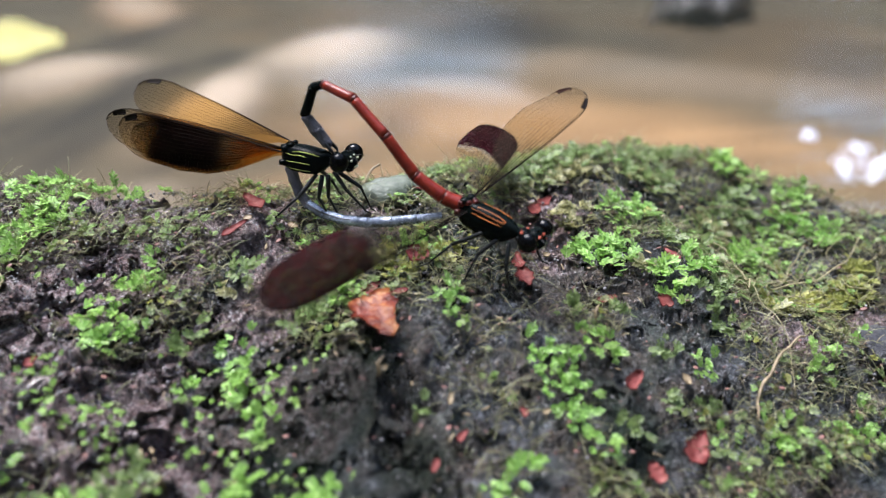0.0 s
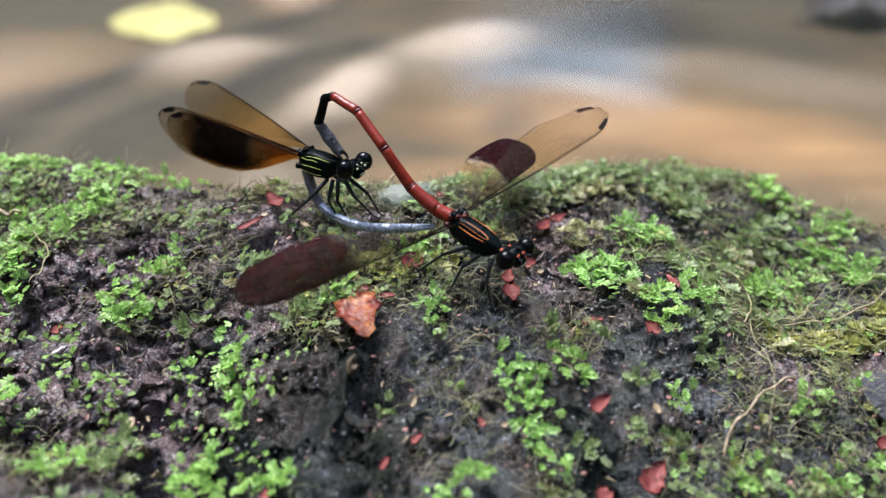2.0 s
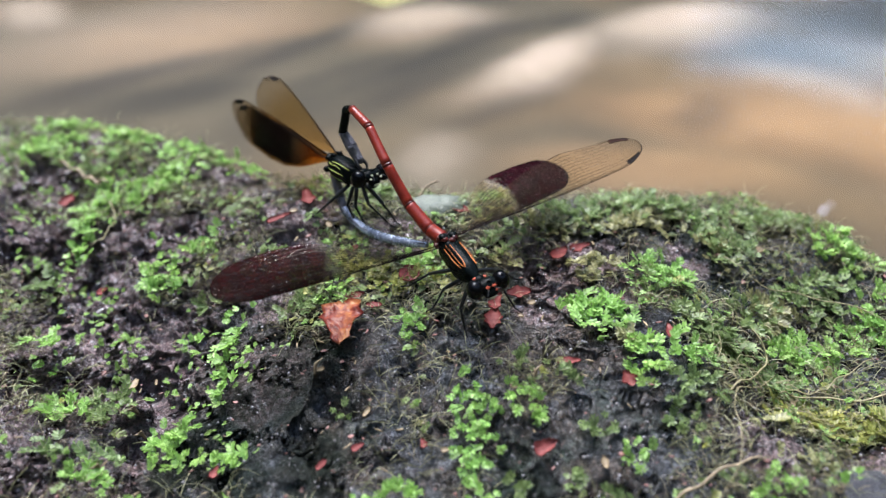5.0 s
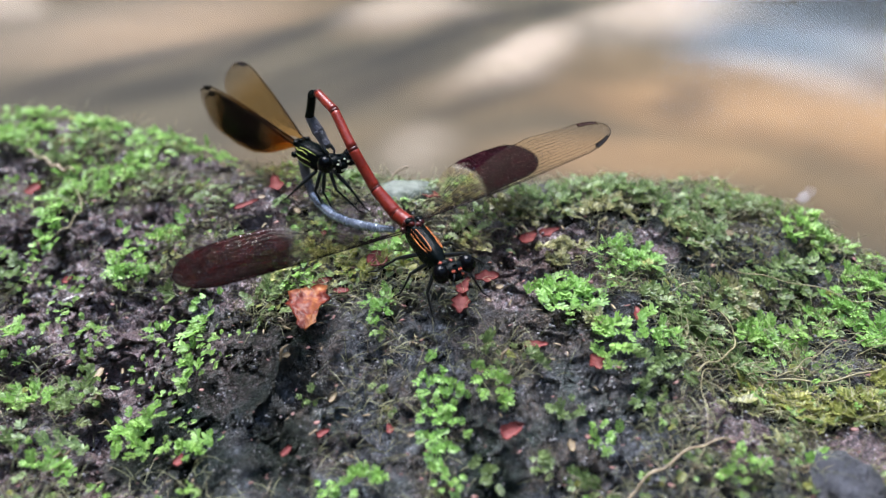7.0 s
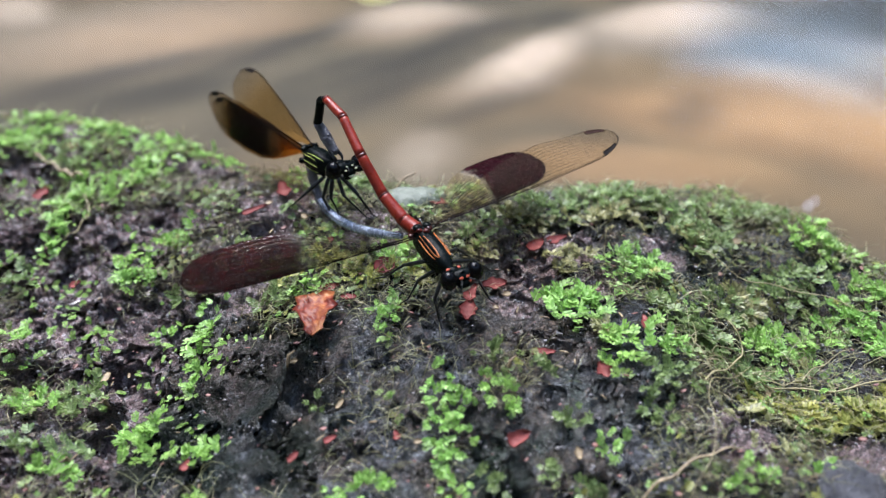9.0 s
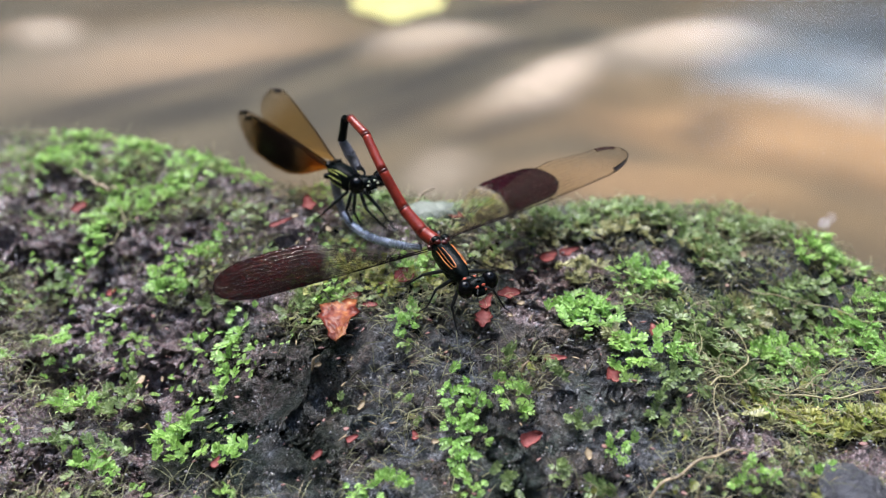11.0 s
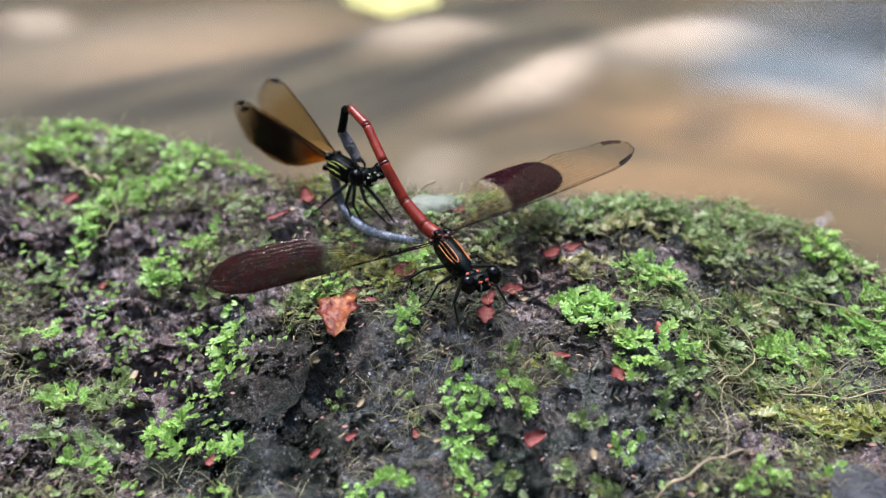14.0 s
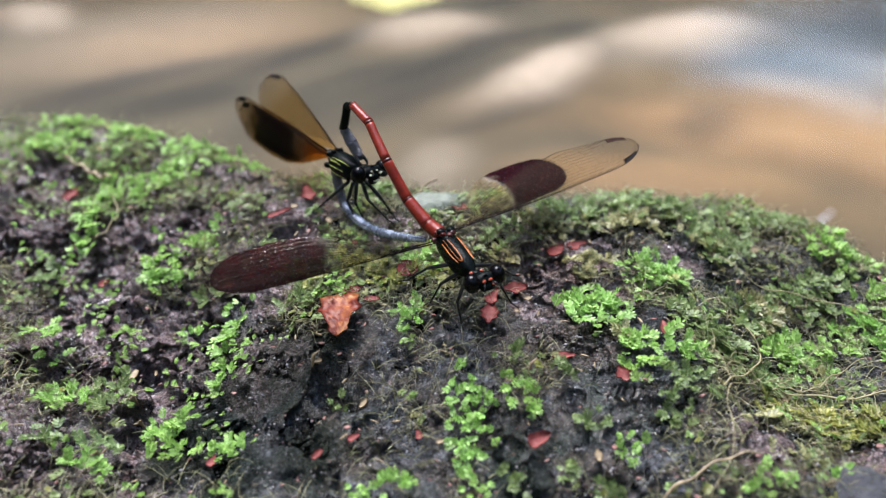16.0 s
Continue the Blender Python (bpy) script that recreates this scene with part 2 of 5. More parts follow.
LIME = plain_material("yellow_green_stripe", (0.22, 0.25, 0.04), (0.36, 0.39, 0.10), 1500, 0.5, shine=0.3)
CREAM = plain_material("cream_spot", (0.34, 0.34, 0.22), (0.50, 0.50, 0.36), 1500, 0.35)
RED = plain_material("red_segment", (0.085, 0.007, 0.004), (0.175, 0.018, 0.008), 700, 0.34, 0.0, shine=0.25)
DARK_RED = plain_material("red_black_segment", (0.010, 0.003, 0.003), (0.07, 0.008, 0.005), 700, 0.35, 0.0, shine=0.2)
SLATE = plain_material("slate_grey_segment", (0.010, 0.011, 0.016), (0.105, 0.100, 0.125), 650, 0.38, 0.15, 0.0, 0.8, 0.0004)
SILVER = plain_material("silver_blue_segment", (0.075, 0.090, 0.125), (0.36, 0.41, 0.50), 520, 0.24, 0.2, 0.45, 0.5, 0.0003)
VEIN = plain_material("wing_vein", (0.0025, 0.0012, 0.0008), (0.009, 0.0045, 0.003), 1500, 0.25, shine=0.1)
VEIN_RED = plain_material("red_black_vein", (0.002, 0.0005, 0.0005), (0.008, 0.001, 0.001), 1500, 0.4, shine=0.06)
VEIN_AMBER = plain_material("amber_vein", (0.0025, 0.001, 0.0005), (0.010, 0.004, 0.0015), 1500, 0.4, shine=0.05)
STIGMA = plain_material("wing_mark", (0.002, 0.0015, 0.0015), (0.008, 0.005, 0.004), 1500, 0.6, shine=0.05)
STIGMA_BROWN = plain_material("brown_wing_mark", (0.008, 0.003, 0.002), (0.03, 0.012, 0.008), 1500, 0.6, shine=0.05)
WING_CLEAR = wing_material("clear_wing", (0.93, 0.84, 0.66), (0.05, 0.02, 0.012), 1.3, 1.4, film=0.015, pale=0.4)
WING_CLEAR_NEAR = wing_material("clear_wing_folded", (0.95, 0.92, 0.86), (0.05, 0.02, 0.012), 1.3, 1.4, film=0.012, pale=0.4)
WING_MAROON = wing_material("maroon_wing", (0.90, 0.83, 0.66), (0.0062, 0.0004, 0.0017), 0.45, 1.3, soft=0.05, film=0.035, solid=0.975, pale=0.35, gloss=0.02)
WING_MAROON_NEAR = wing_material("maroon_wing_folded", (0.94, 0.91, 0.84), (0.0095, 0.0006, 0.0009), 0.49, 1.3, soft=0.06, film=0.015, solid=0.95, pale=0.1, folds=0.35, gloss=0.04)
WING_AMBER = wing_material("amber_wing", (0.85, 0.58, 0.25), (0.05, 0.02, 0.008), 1.3, 1.4, film=0.05, tip=(0.84, 0.74, 0.60), fade=(0.55, 0.95), gloss=0.01, sparks=0.1)
WING_BROWN = wing_material("brown_banded_wing", (0.76, 0.46, 0.17), (0.0016, 0.0007, 0.0006), 0.31, 0.88, -0.5, 0.97, film=0.06, solid=0.97, soft=0.13, tip=(0.84, 0.74, 0.60), fade=(0.8, 0.9), gloss=0.01, sparks=0.1)
PALE_STONE = plain_material("pale_stone", (0.045, 0.056, 0.040), (0.105, 0.122, 0.09), 500, 0.5, 0.0, 0.0, 0.5, 0.0005)
DARK_STONE = plain_material("dark_wet_stone", (0.018, 0.014, 0.012), (0.085, 0.065, 0.05), 40, 0.22, 0.4, 0.0, 0.8, 0.006)
YELLOW_LEAF = plain_material("yellow_leaf", (0.42, 0.42, 0.16), (0.70, 0.69, 0.36), 30, 0.4)
# Bluish white that paints the sky's glints on the water.
SKY_GLINT = plain_material("foam", (0.62, 0.68, 0.88), (0.86, 0.90, 0.98), 400, 0.15)
TWIG = plain_material("brown_twig", (0.09, 0.065, 0.035), (0.30, 0.23, 0.14), 900, 0.6)
ROOT = plain_material("yellow_root", (0.13, 0.11, 0.052), (0.31, 0.27, 0.145), 900, 0.5)
WATER, BED, UNSEEN_WALL = water_material(), bed_material(), unseen_wall_material()

# ---- building helpers (lengths in millimetres) ----
MM = 0.001


def fast_mesh(name, verts, tris, material, smooth=False, uv=None):
    """A mesh from arrays of corners (millimetres) and triangles."""
    verts, tris = np.asarray(verts, np.float32) * MM, np.asarray(tris, np.int32)
    me = bpy.data.meshes.new(name)
    me.vertices.add(len(verts))
    me.vertices.foreach_set("co", verts.ravel())
    me.loops.add(tris.size)
    me.loops.foreach_set("vertex_index", tris.ravel())
    me.polygons.add(len(tris))
    me.polygons.foreach_set("loop_start", np.arange(0, tris.size, 3, dtype=np.int32))
    if smooth:
        me.polygons.foreach_set("use_smooth", np.ones(len(tris), bool))
    if uv is not None:
        layer = me.uv_layers.new(name="UVMap")
        layer.data.foreach_set("uv", np.asarray(uv, np.float32)[tris.ravel()].ravel())
    me.materials.append(material)
    me.update()
    me.validate()
    return me


def lone(name, shape, material, label, category, group="", kind="", smooth=True):
    """A thing of one mesh, its origin at its base."""
    verts, tris = shape
    verts = np.asarray(verts, float)
    base = np.array([verts[:, 0].mean(), verts[:, 1].mean(), verts[:, 2].min()])
    ob = new(name, fast_mesh(name, verts - base, tris, material, smooth))
    ob.location = base * MM
    return tagged(ob, label, category, group, kind)


def thing(name, base, label, category, group="", kind=""):
    ob = new(name)
    ob.empty_display_size = 0.002
    ob.location = np.array(base) * MM
    ob["base"] = [float(v) for v in base]
    return tagged(ob, label, category, group, kind)


def part(name, shape, material, parent, label="", smooth=True, uv=None):
    """A mesh of its own under a thing or a part; the shape is in the thing's own surroundings."""
    base = np.array(parent["base"])
    verts, tris = shape
    ob = new(name, fast_mesh(name, np.asarray(verts, float) - base, tris, material, smooth, uv))
    ob.parent = parent
    ob["base"] = [float(v) for v in base]
    return tagged(ob, label)


def joined(*shapes):
    verts, tris, at = [], [], 0
    for v, t in shapes:
        verts.append(np.asarray(v, float))
        tris.append(np.asarray(t, int) + at)
        at += len(v)
    return np.concatenate(verts), np.concatenate(tris)


def unit(v):
    v = np.asarray(v, float)
    return v / (np.linalg.norm(v) + 1e-12)


def glide(points, n):
    """n points on a smooth line through the given ones."""
    p = np.asarray(points, float)
    p = np.concatenate([[2 * p[0] - p[1]], p, [2 * p[-1] - p[-2]]])
    out = []
    for t in np.linspace(0, len(p) - 3 - 1e-9, n):
        i, u = int(t), t - int(t)
        a, b, c, d = p[i], p[i + 1], p[i + 2], p[i + 3]
        out.append(0.5 * (2 * b + (c - a) * u + (2 * a - 5 * b + 4 * c - d) * u * u + (3 * b - a - 3 * c + d) * u**3))
    return np.array(out)


def tube(points, radii, sides=8, flat=1.0, up=(0, 0, 1)):
    """A closed tube along points; flat: its height over its breadth."""
    p = np.asarray(points, float)
    r = np.interp(np.linspace(0, 1, len(p)), np.linspace(0, 1, len(np.atleast_1d(radii))), np.atleast_1d(radii))
    ways = np.gradient(p, axis=0)
    side = np.cross(unit(ways[0]), up)
    side = unit(side) if np.linalg.norm(side) > 0.05 else unit(np.cross(unit(ways[0]), (1, 0.2, 0)))
    verts, ang = [], np.arange(sides) * 2 * math.pi / sides
    for q, w, k in zip(p, ways, r):
        w = unit(w)
        side = unit(side - w * (side @ w))
        top = np.cross(side, w)
        verts.append(q + k * (np.cos(ang)[:, None] * side + flat * np.sin(ang)[:, None] * top))
    verts = np.concatenate(verts + [p[:1], p[-1:]])
    tris, n = [], len(p)
    for i in range(n - 1):
        for j in range(sides):
            a, b = i * sides + j, i * sides + (j + 1) % sides
            tris += [(a, b, b + sides), (a, b + sides, a + sides)]
    for j in range(sides):
        tris += [(n * sides, (j + 1) % sides, j), (n * sides + 1, (n - 1) * sides + j, (n - 1) * sides + (j + 1) % sides)]
    return verts, np.array(tris)


def ball(center, x, y, z, rings=12, sides=18, wobble=0.0, seed=0):
    """An egg with the half axes x, y and z (vectors)."""
    rng = np.random.default_rng(seed)
    verts, tris = [], []
    axes = np.array([x, y, z], float)
    for i in range(rings + 1):
        a = math.pi * i / rings
        for j in range(sides):
            b = 2 * math.pi * j / sides
            d = np.array([math.sin(a) * math.cos(b), math.sin(a) * math.sin(b), math.cos(a)])
            if wobble:
                d = d * (1 + wobble * (noise.noise(Vector(d * 1.6 + seed * 3.1)) + 0.5 * noise.noise(Vector(d * 4 + seed))))
            verts.append(center + d @ axes)
    for i in range(rings):
        for j in range(sides):
            a, b = i * sides + j, i * sides + (j + 1) % sides
            tris += [(a, a + sides, b + sides), (a, b + sides, b)]
    return np.array(verts), np.array(tris)


def sheet(rows):
    """Triangles over a grid of points: an array (n, m, 3)."""
    n, m = rows.shape[:2]
    a = (np.arange(n - 1)[:, None] * m + np.arange(m - 1)).ravel()
    return rows.reshape(-1, 3), np.concatenate([np.stack([a, a + 1, a + m + 1], 1), np.stack([a, a + m + 1, a + m], 1)])


def slab(rows, depth):
    """A sheet with thickness: the grid above, a lowered copy below, and a rim."""
    n, m = rows.shape[:2]
    low = rows.copy()
    low[..., 2] -= depth
    (v, t), (_, t2) = sheet(rows), sheet(low)
    rim = [i for i in range(m)] + [i * m + m - 1 for i in range(1, n)] + [(n - 1) * m + i for i in range(m - 2, -1, -1)] + [i * m for i in range(n - 2, 0, -1)]
    k = n * m
    side = [q for a, b in zip(rim, rim[1:] + rim[:1]) for q in ((a, b, b + k), (a, b + k, a + k))]
    return np.concatenate([v, low.reshape(-1, 3)]), np.concatenate([t, t2[:, ::-1] + k, np.array(side)])


def lattice(ix, iy, seed):
    h = (ix.astype(np.int64) * 374761393 + iy.astype(np.int64) * 668265263 + seed * 1442695041) & 0x7FFFFFFF
    h = ((h ^ (h >> 13)) * 1274126177) & 0x7FFFFFFF
    return ((h ^ (h >> 16)) & 0xFFFF) / 65535.0


def waves(x, y, size, seed, octaves=3):
    """Soft noise about 0, from -1 to 1, with lumps of the given size."""
    out, gain, total = 0.0, 1.0, 0.0
    for o in range(octaves):
        u, v = x / size + 31.7 * o, y / size - 17.3 * o
        i, j = np.floor(u), np.floor(v)
        a, b = u - i, v - j
        a, b = a * a * (3 - 2 * a), b * b * (3 - 2 * b)
        k = seed + o * 57
        low = lattice(i, j, k) * (1 - a) + lattice(i + 1, j, k) * a
        high = lattice(i, j + 1, k) * (1 - a) + lattice(i + 1, j + 1, k) * a
        out = out + gain * ((low * (1 - b) + high * b) * 2 - 1)
        total += gain
        gain, size = gain * 0.5, size * 0.47
    return out / total


def lumps(x, y, size, seed):
    """Rounded lumps with cracks between them: 0 in the cracks, 1 on the lumps."""
    u, v = x / size, y / size
    i, j = np.floor(u), np.floor(v)
    first, second = np.full(np.shape(u), 9.0), np.full(np.shape(u), 9.0)
    for a in (-1, 0, 1):
        for b in (-1, 0, 1):
            d = np.hypot(i + a + lattice(i + a, j + b, seed) - u, j + b + lattice(i + a, j + b, seed + 9) - v)
            first, second = np.minimum(first, d), np.minimum(second, np.maximum(first, d))
    return np.minimum(1, (second - first) / 0.45) ** 0.6


# ---- the rock's shape ----
# Bare brown soil between the cushions: x, y, radius.
BARE_PATCHES = [(10.5, 7.2, 3.2), (8.2, 3.4, 2.6), (13.5, 15.5, 3), (-44, 38.7, 3.5), (-68.1, 34.2, 4), (-41.9, 23.4, 3), (-37.1, 20.3, 3.5), (-67.1, 22.1, 3), (-32.1, 24.6, 5), (-69.3, 48.4, 4), (-72.6, 38.4, 4), (-37.9, 33.8, 4), (-26.7, 18.7, 4), (-46.3, 19.3, 3), (-51.3, 6.6, 5), (-43.8, 3.1, 5), (-59, 7.3, 4), (8, 14, 4), (18.2, 16.5, 3.5), (21.1, 7.5, 2.5), (31.8, 17.2, 3.5),
                (-60, 15, 6), (-71, 23, 6), (-54, 23, 5), (-58, 10, 4), (-45, 8, 4), (-46, 24, 3.5), (-30, 9, 4), (-26, 14, 3), (-48, 1, 4), (-28, -4, 5), (36, -14, 4), (12, 10, 4), (33, 16, 3), (50, -15, 4), (-12, 18, 5), (-72, 37, 5), (-43, 38, 4), (-24, 27, 3.5), (-78, 41, 4), (-56, 41, 3)]

# Dark green film of algae: x, y, radius.
ALGAE = [(-33, -9, 7), (-25, -7.5, 6.5), (-38, -14, 6), (-30, -18, 5), (-20, -16, 5), (6, -21, 4), (-27, -1, 4.5), (-21, -3, 4)]

CREST_X = (-140, -87, -56, -45, -33, -20, -5, 12, 30, 45, 55, 64, 75, 110)
CREST_Y = (95, 66, 52, 44, 35, 29, 29, 33, 36, 35, 30, 22, 10, -20)
SWELLS = [(-85, 60, 1.4), (-52, 44, 1.9), (-62, 15, -8.1), (-38, 3, -3.5), (-28, 24, 1.4), (-14, -4, 2.4), (0, 24, -1), (8, -18, -4.9), (30, 32, -2.0), (22, 4, 0.3), (45, 0, -4.7), (60, 20, -1.2), (45, -22, -3.3), (-40, -14, -6.9), (-12, -20, -5.6), (62, 2, -4.2)]
KNOBS = [(-57, 16, 2.2), (-40, 4, -1.2), (-66, 11, -3.3), (-18, -5, 2.9), (26, -2, 2.8), (31, -11, 2.3), (43, -3, -3.2), (12, -23, -1.7), (28, 19, 1.8), (16, 18, -1.5), (62, 8, 0.2), (43, -22, 2.4), (5, -9, 2.5), (-33, 21, 1.1), (-70, 36, -1.4), (-3, 24, -1)]
# Cavities: x, y, radius, depth.
CAVITIES = [(-18.3, -8.8, 2.3, 7.5), (-15.5, -8.9, 1.8, 5.5), (-44.7, 0.2, 2.4, 5.5), (-44.8, -9.4, 2.4, 5.0), (-58.5, -1.4, 4.0, 8.0), (-21.8, -12.6, 1.5, 3.0), (-9.0, -12.5, 1.4, 2.2), (21.0, -15.5, 1.6, 2.2), (13.5, -11.5, 1.3, 2.0), (-52.0, -2.0, 2.0, 4.0),
            (-60.6, 17.6, 3.2, 4.0), (-66.7, 20.7, 2.5, 3.0), (53.7, 9.3, 3.5, 2.5), (12.0, 13.5, 2.0, 2.5), (-36.8, 7.5, 2.2, 2.5),
            (-24.5, 2.0, 1.6, 1.6), (33.0, -27.0, 2.6, 2.5), (-22.0, -12.5, 1.5, 1.5), (46.0, 14.0, 2.6, 2.0), (-50.0, 8.0, 2.2, 2.0)]


def softplus(v, s):
    return s * np.logaddexp(0, v / s)


def form(x, y):
    """The rock's height without its grain."""
    x, y = np.asarray(x, float), np.asarray(y, float)
    z = 88 - 0.0004 * x * x - np.where(y < 35, 0.0032 * (y - 35) ** 2, 0)
    z = z - 1.1 * softplus(y - np.interp(x, CREST_X, CREST_Y), 2.5)
    z = z - 0.9 * softplus(-28 - y, 6) - 0.5 * softplus(x - 70, 5) - 0.35 * softplus(-100 - x, 8)
    for spread, bumps in ((20, SWELLS), (7, KNOBS)):
        for a, b, h in bumps:
            z = z + h * np.exp(-((x - a) ** 2 + (y - b) ** 2) / (2 * spread * spread))
    return z


def height(x, y):
    """The rock's surface with lumps, cracks and cavities."""
    x, y = np.asarray(x, float), np.asarray(y, float)
    z = form(x, y)
    for a, b, r, d in CAVITIES:
        wx, wy = x + 1.7 * waves(x, y, 3, 5, 3), y + 1.7 * waves(x, y, 3, 6, 3)
        z = z - d * np.exp(-(((wx - a) ** 2 + (wy - b) ** 2) / (r * r)) ** 1.4)
    z = z + 1.1 * waves(x, y, 11, 11, 2) + 0.75 * waves(x, y, 4.2, 23, 2)
    cracks = np.abs(waves(x + 0.5 * y, y, 9, 41, 3))
    z = z - 1.3 * np.exp(-(cracks / 0.045) ** 2)
    wx, wy = x + 1.1 * waves(x, y, 4, 51, 2), y + 1.1 * waves(x, y, 4, 53, 2)
    z = z + (0.8 + 0.5 * waves(x, y, 15, 55, 1)) * (lumps(wx, wy, 7.5, 57) - 0.75)
    # Worn ledges that run along the rock.
    ledge = waves(0.28 * x + 0.12 * y, y, 3.4, 59, 2)
    z = z + 0.75 * np.tanh(2.2 * ledge) * (0.6 + 0.4 * waves(x, y, 20, 60, 1))
    return z


def on_rock(x, y, lift=0.0):
    return np.array([x, y, float(height(x, y)) + lift])


def up_from(x, y):
    e = 1.5
    return unit((form(x - e, y) - form(x + e, y), form(x, y - e) - form(x, y + e), 2 * e))


def ticks(core_low, core_high, step, low, high):
    """Even steps over a core, widening outwards."""
    mid = list(np.arange(core_low, core_high + step / 2, step))
    for sign, start, stop in ((-1, core_low, low), (1, core_high, high)):
        d, at, more = step, start, []
        while (at - stop) * sign < 0:
            d *= 1.12
            at += sign * d
            more.append(at)
        mid = more[::-1] + mid if sign < 0 else mid + more
    return np.array(mid)


def chips(q):
    """Relief of broken, layered stone at a spot: blocks, chips and grains."""
    x, y, z = q
    w = noise.noise((x / 6, y / 6, z / 6))
    a = Vector((x / 7.5 + 0.4 * w, y / 5.5, z / 2.8 + 0.4 * w))
    big = noise.noise(a, noise_basis="VORONOI_F2F1")
    small = noise.noise(a * 2.9 + Vector((7, 3, 1)), noise_basis="VORONOI_F2F1")
    fine = noise.noise((x / 0.9, y / 0.9, z / 0.7)) + 0.7 * noise.noise((x / 0.45, y / 0.45, z / 0.4))
    # The worn front is smooth, the gravelly side towards -x is broken.
    rough = 0.62 + 0.5 / (1 + math.exp((x + 37) / 4)) + 0.25 / (1 + math.exp((6 - y) / 3))
    return rough * (1.5 * min(big, 0.32) + 1.0 * min(small, 0.4) - 0.5) + 0.30 * fine + 0.6 * w * abs(w)


def build_rock():
    xs, ys = ticks(-78, 72, 0.34, -330, 260), ticks(-31, 46, 0.34, -190, 200)
    x, y = np.meshgrid(xs, ys)
    z = np.maximum(height(x, y), -45)
    p = np.stack([x, y, z], -1)
    # Chips and crumbs stand out square to the surface.
    bare = np.stack([x, y, 0.35 * form(x, y) + 0.65 * z], -1)
    n = np.cross(np.gradient(bare, axis=1), np.gradient(bare, axis=0))
    n = n / np.linalg.norm(n, axis=-1, keepdims=True)
    n = n * np.sign(n[..., 2:])
    core = (x > -82) & (x < 76) & (y > -34) & (y < 50)
    grow = np.zeros(x.shape)
    grow[core] = [chips(q) for q in p[core]]
    soil = 0.55 / (1 + np.exp((x + 30) / 6)) + 0.25 * np.exp(-(((x - 12) / 12) ** 2 + ((y - 12) / 8) ** 2))
    for a, b, r in BARE_PATCHES:
        soil = np.maximum(soil, np.exp(-(((x - a) ** 2 + (y - b) ** 2) / (1.6 * r * r)) ** 1.2))
    algae = np.zeros(x.shape)
    for a, b, r in ALGAE:
        algae = np.maximum(algae, np.exp(-(((x - a) ** 2 + (y - b) ** 2) / (r * r)) ** 1.3))
    x, y, z = np.moveaxis(p + n * grow[..., None], -1, 0)
    ob = lone("mossy_rock", sheet(np.stack([x, y, z], -1)), ROCK, "dark wet stream rock, pitted and partly grown over with moss", "rock")
    for name, values in (("soil", soil), ("algae", algae)):
        ob.data.attributes.new(name, "FLOAT", "POINT").data.foreach_set("value", values.ravel().astype(np.float32))
    return ob


build_rock()

# ---- the stream ----


# Painted on the bed: sun patches and sky reflections, dark ripple shade, sunlit ochre silt: x, y, long half axis (x,
# y), short half axis (x, y), strength.
LIT_PATCHES = [(-36, 828, 68, 28, 5, -93, 0.8), (243, 821, 96, 62, -25, -117, 1), (77, 628, 62, 91, 0, -63, 1), (-482, 829, 43, 2, 41, -86, 0.8), (295, 560, 41, -68, -23, -48, 0.25), (-12, 375, 21, 0, 1, -45, 0.3),
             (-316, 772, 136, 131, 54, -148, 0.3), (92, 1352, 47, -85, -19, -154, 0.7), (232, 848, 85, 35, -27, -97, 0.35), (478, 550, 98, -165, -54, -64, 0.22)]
SHADE_BANDS = [(325, 704, 87, -20, -35, -92, 0.55), (496, 881, 88, -25, -99, -208, 1), (-231, 641, 63, 99, 7, -19, 0.8), (-89, 603, 60, 95, 4, -19, 0.75), (55, 529, 51, 63, 0, -15, 0.6), (-283, 506, 26, 47, 10, -20, 0.7),
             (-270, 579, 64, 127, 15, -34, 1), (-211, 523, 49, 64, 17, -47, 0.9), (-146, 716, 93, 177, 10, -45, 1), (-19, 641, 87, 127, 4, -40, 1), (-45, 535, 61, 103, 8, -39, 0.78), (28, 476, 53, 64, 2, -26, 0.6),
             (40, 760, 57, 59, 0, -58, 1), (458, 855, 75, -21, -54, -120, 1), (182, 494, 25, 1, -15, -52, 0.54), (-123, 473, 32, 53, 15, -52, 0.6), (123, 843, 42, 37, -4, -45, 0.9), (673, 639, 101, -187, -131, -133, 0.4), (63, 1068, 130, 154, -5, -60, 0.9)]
OCHRE_BARS = [(214, 480, 113, -34, -27, -79, 0.8), (108, 362, 85, 1, -10, -48, 0.6), (-278, 744, 118, 106, 41, -125, 0.5), (329, 398, 99, -163, -57, -71, 0.9), (87, 1314, 49, -87, -22, -176, 0.9)]


def strewn(x, y, bars, seed):
    """How much of a bar lies at each spot, with ragged feathered edges."""
    out = np.zeros_like(x)
    wx, wy = x + 10 * waves(x, y, 70, seed, 2), y + 10 * waves(x, y, 70, seed + 3, 2)
    for a, b, lx, ly, sx, sy, k in bars:
        turn = lx * sy - ly * sx
        u = ((wx - a) * sy - (wy - b) * sx) / turn
        v = ((wy - b) * lx - (wx - a) * ly) / turn
        out = np.maximum(out, k * np.exp(-((u**2 + v**2) ** 1.5)))
    return out


def bed_height(x, y):
    near = np.exp(-((x / 2500) ** 2 + (y / 2500) ** 2))
    # The bed also rises a little under the painted sun patches.
    return -38 + near * (9 * waves(x, y, 240, 81, 2) + 1.5 * waves(x, y, 60, 85, 1)) + 8 * strewn(x, y, LIT_PATCHES, 400)


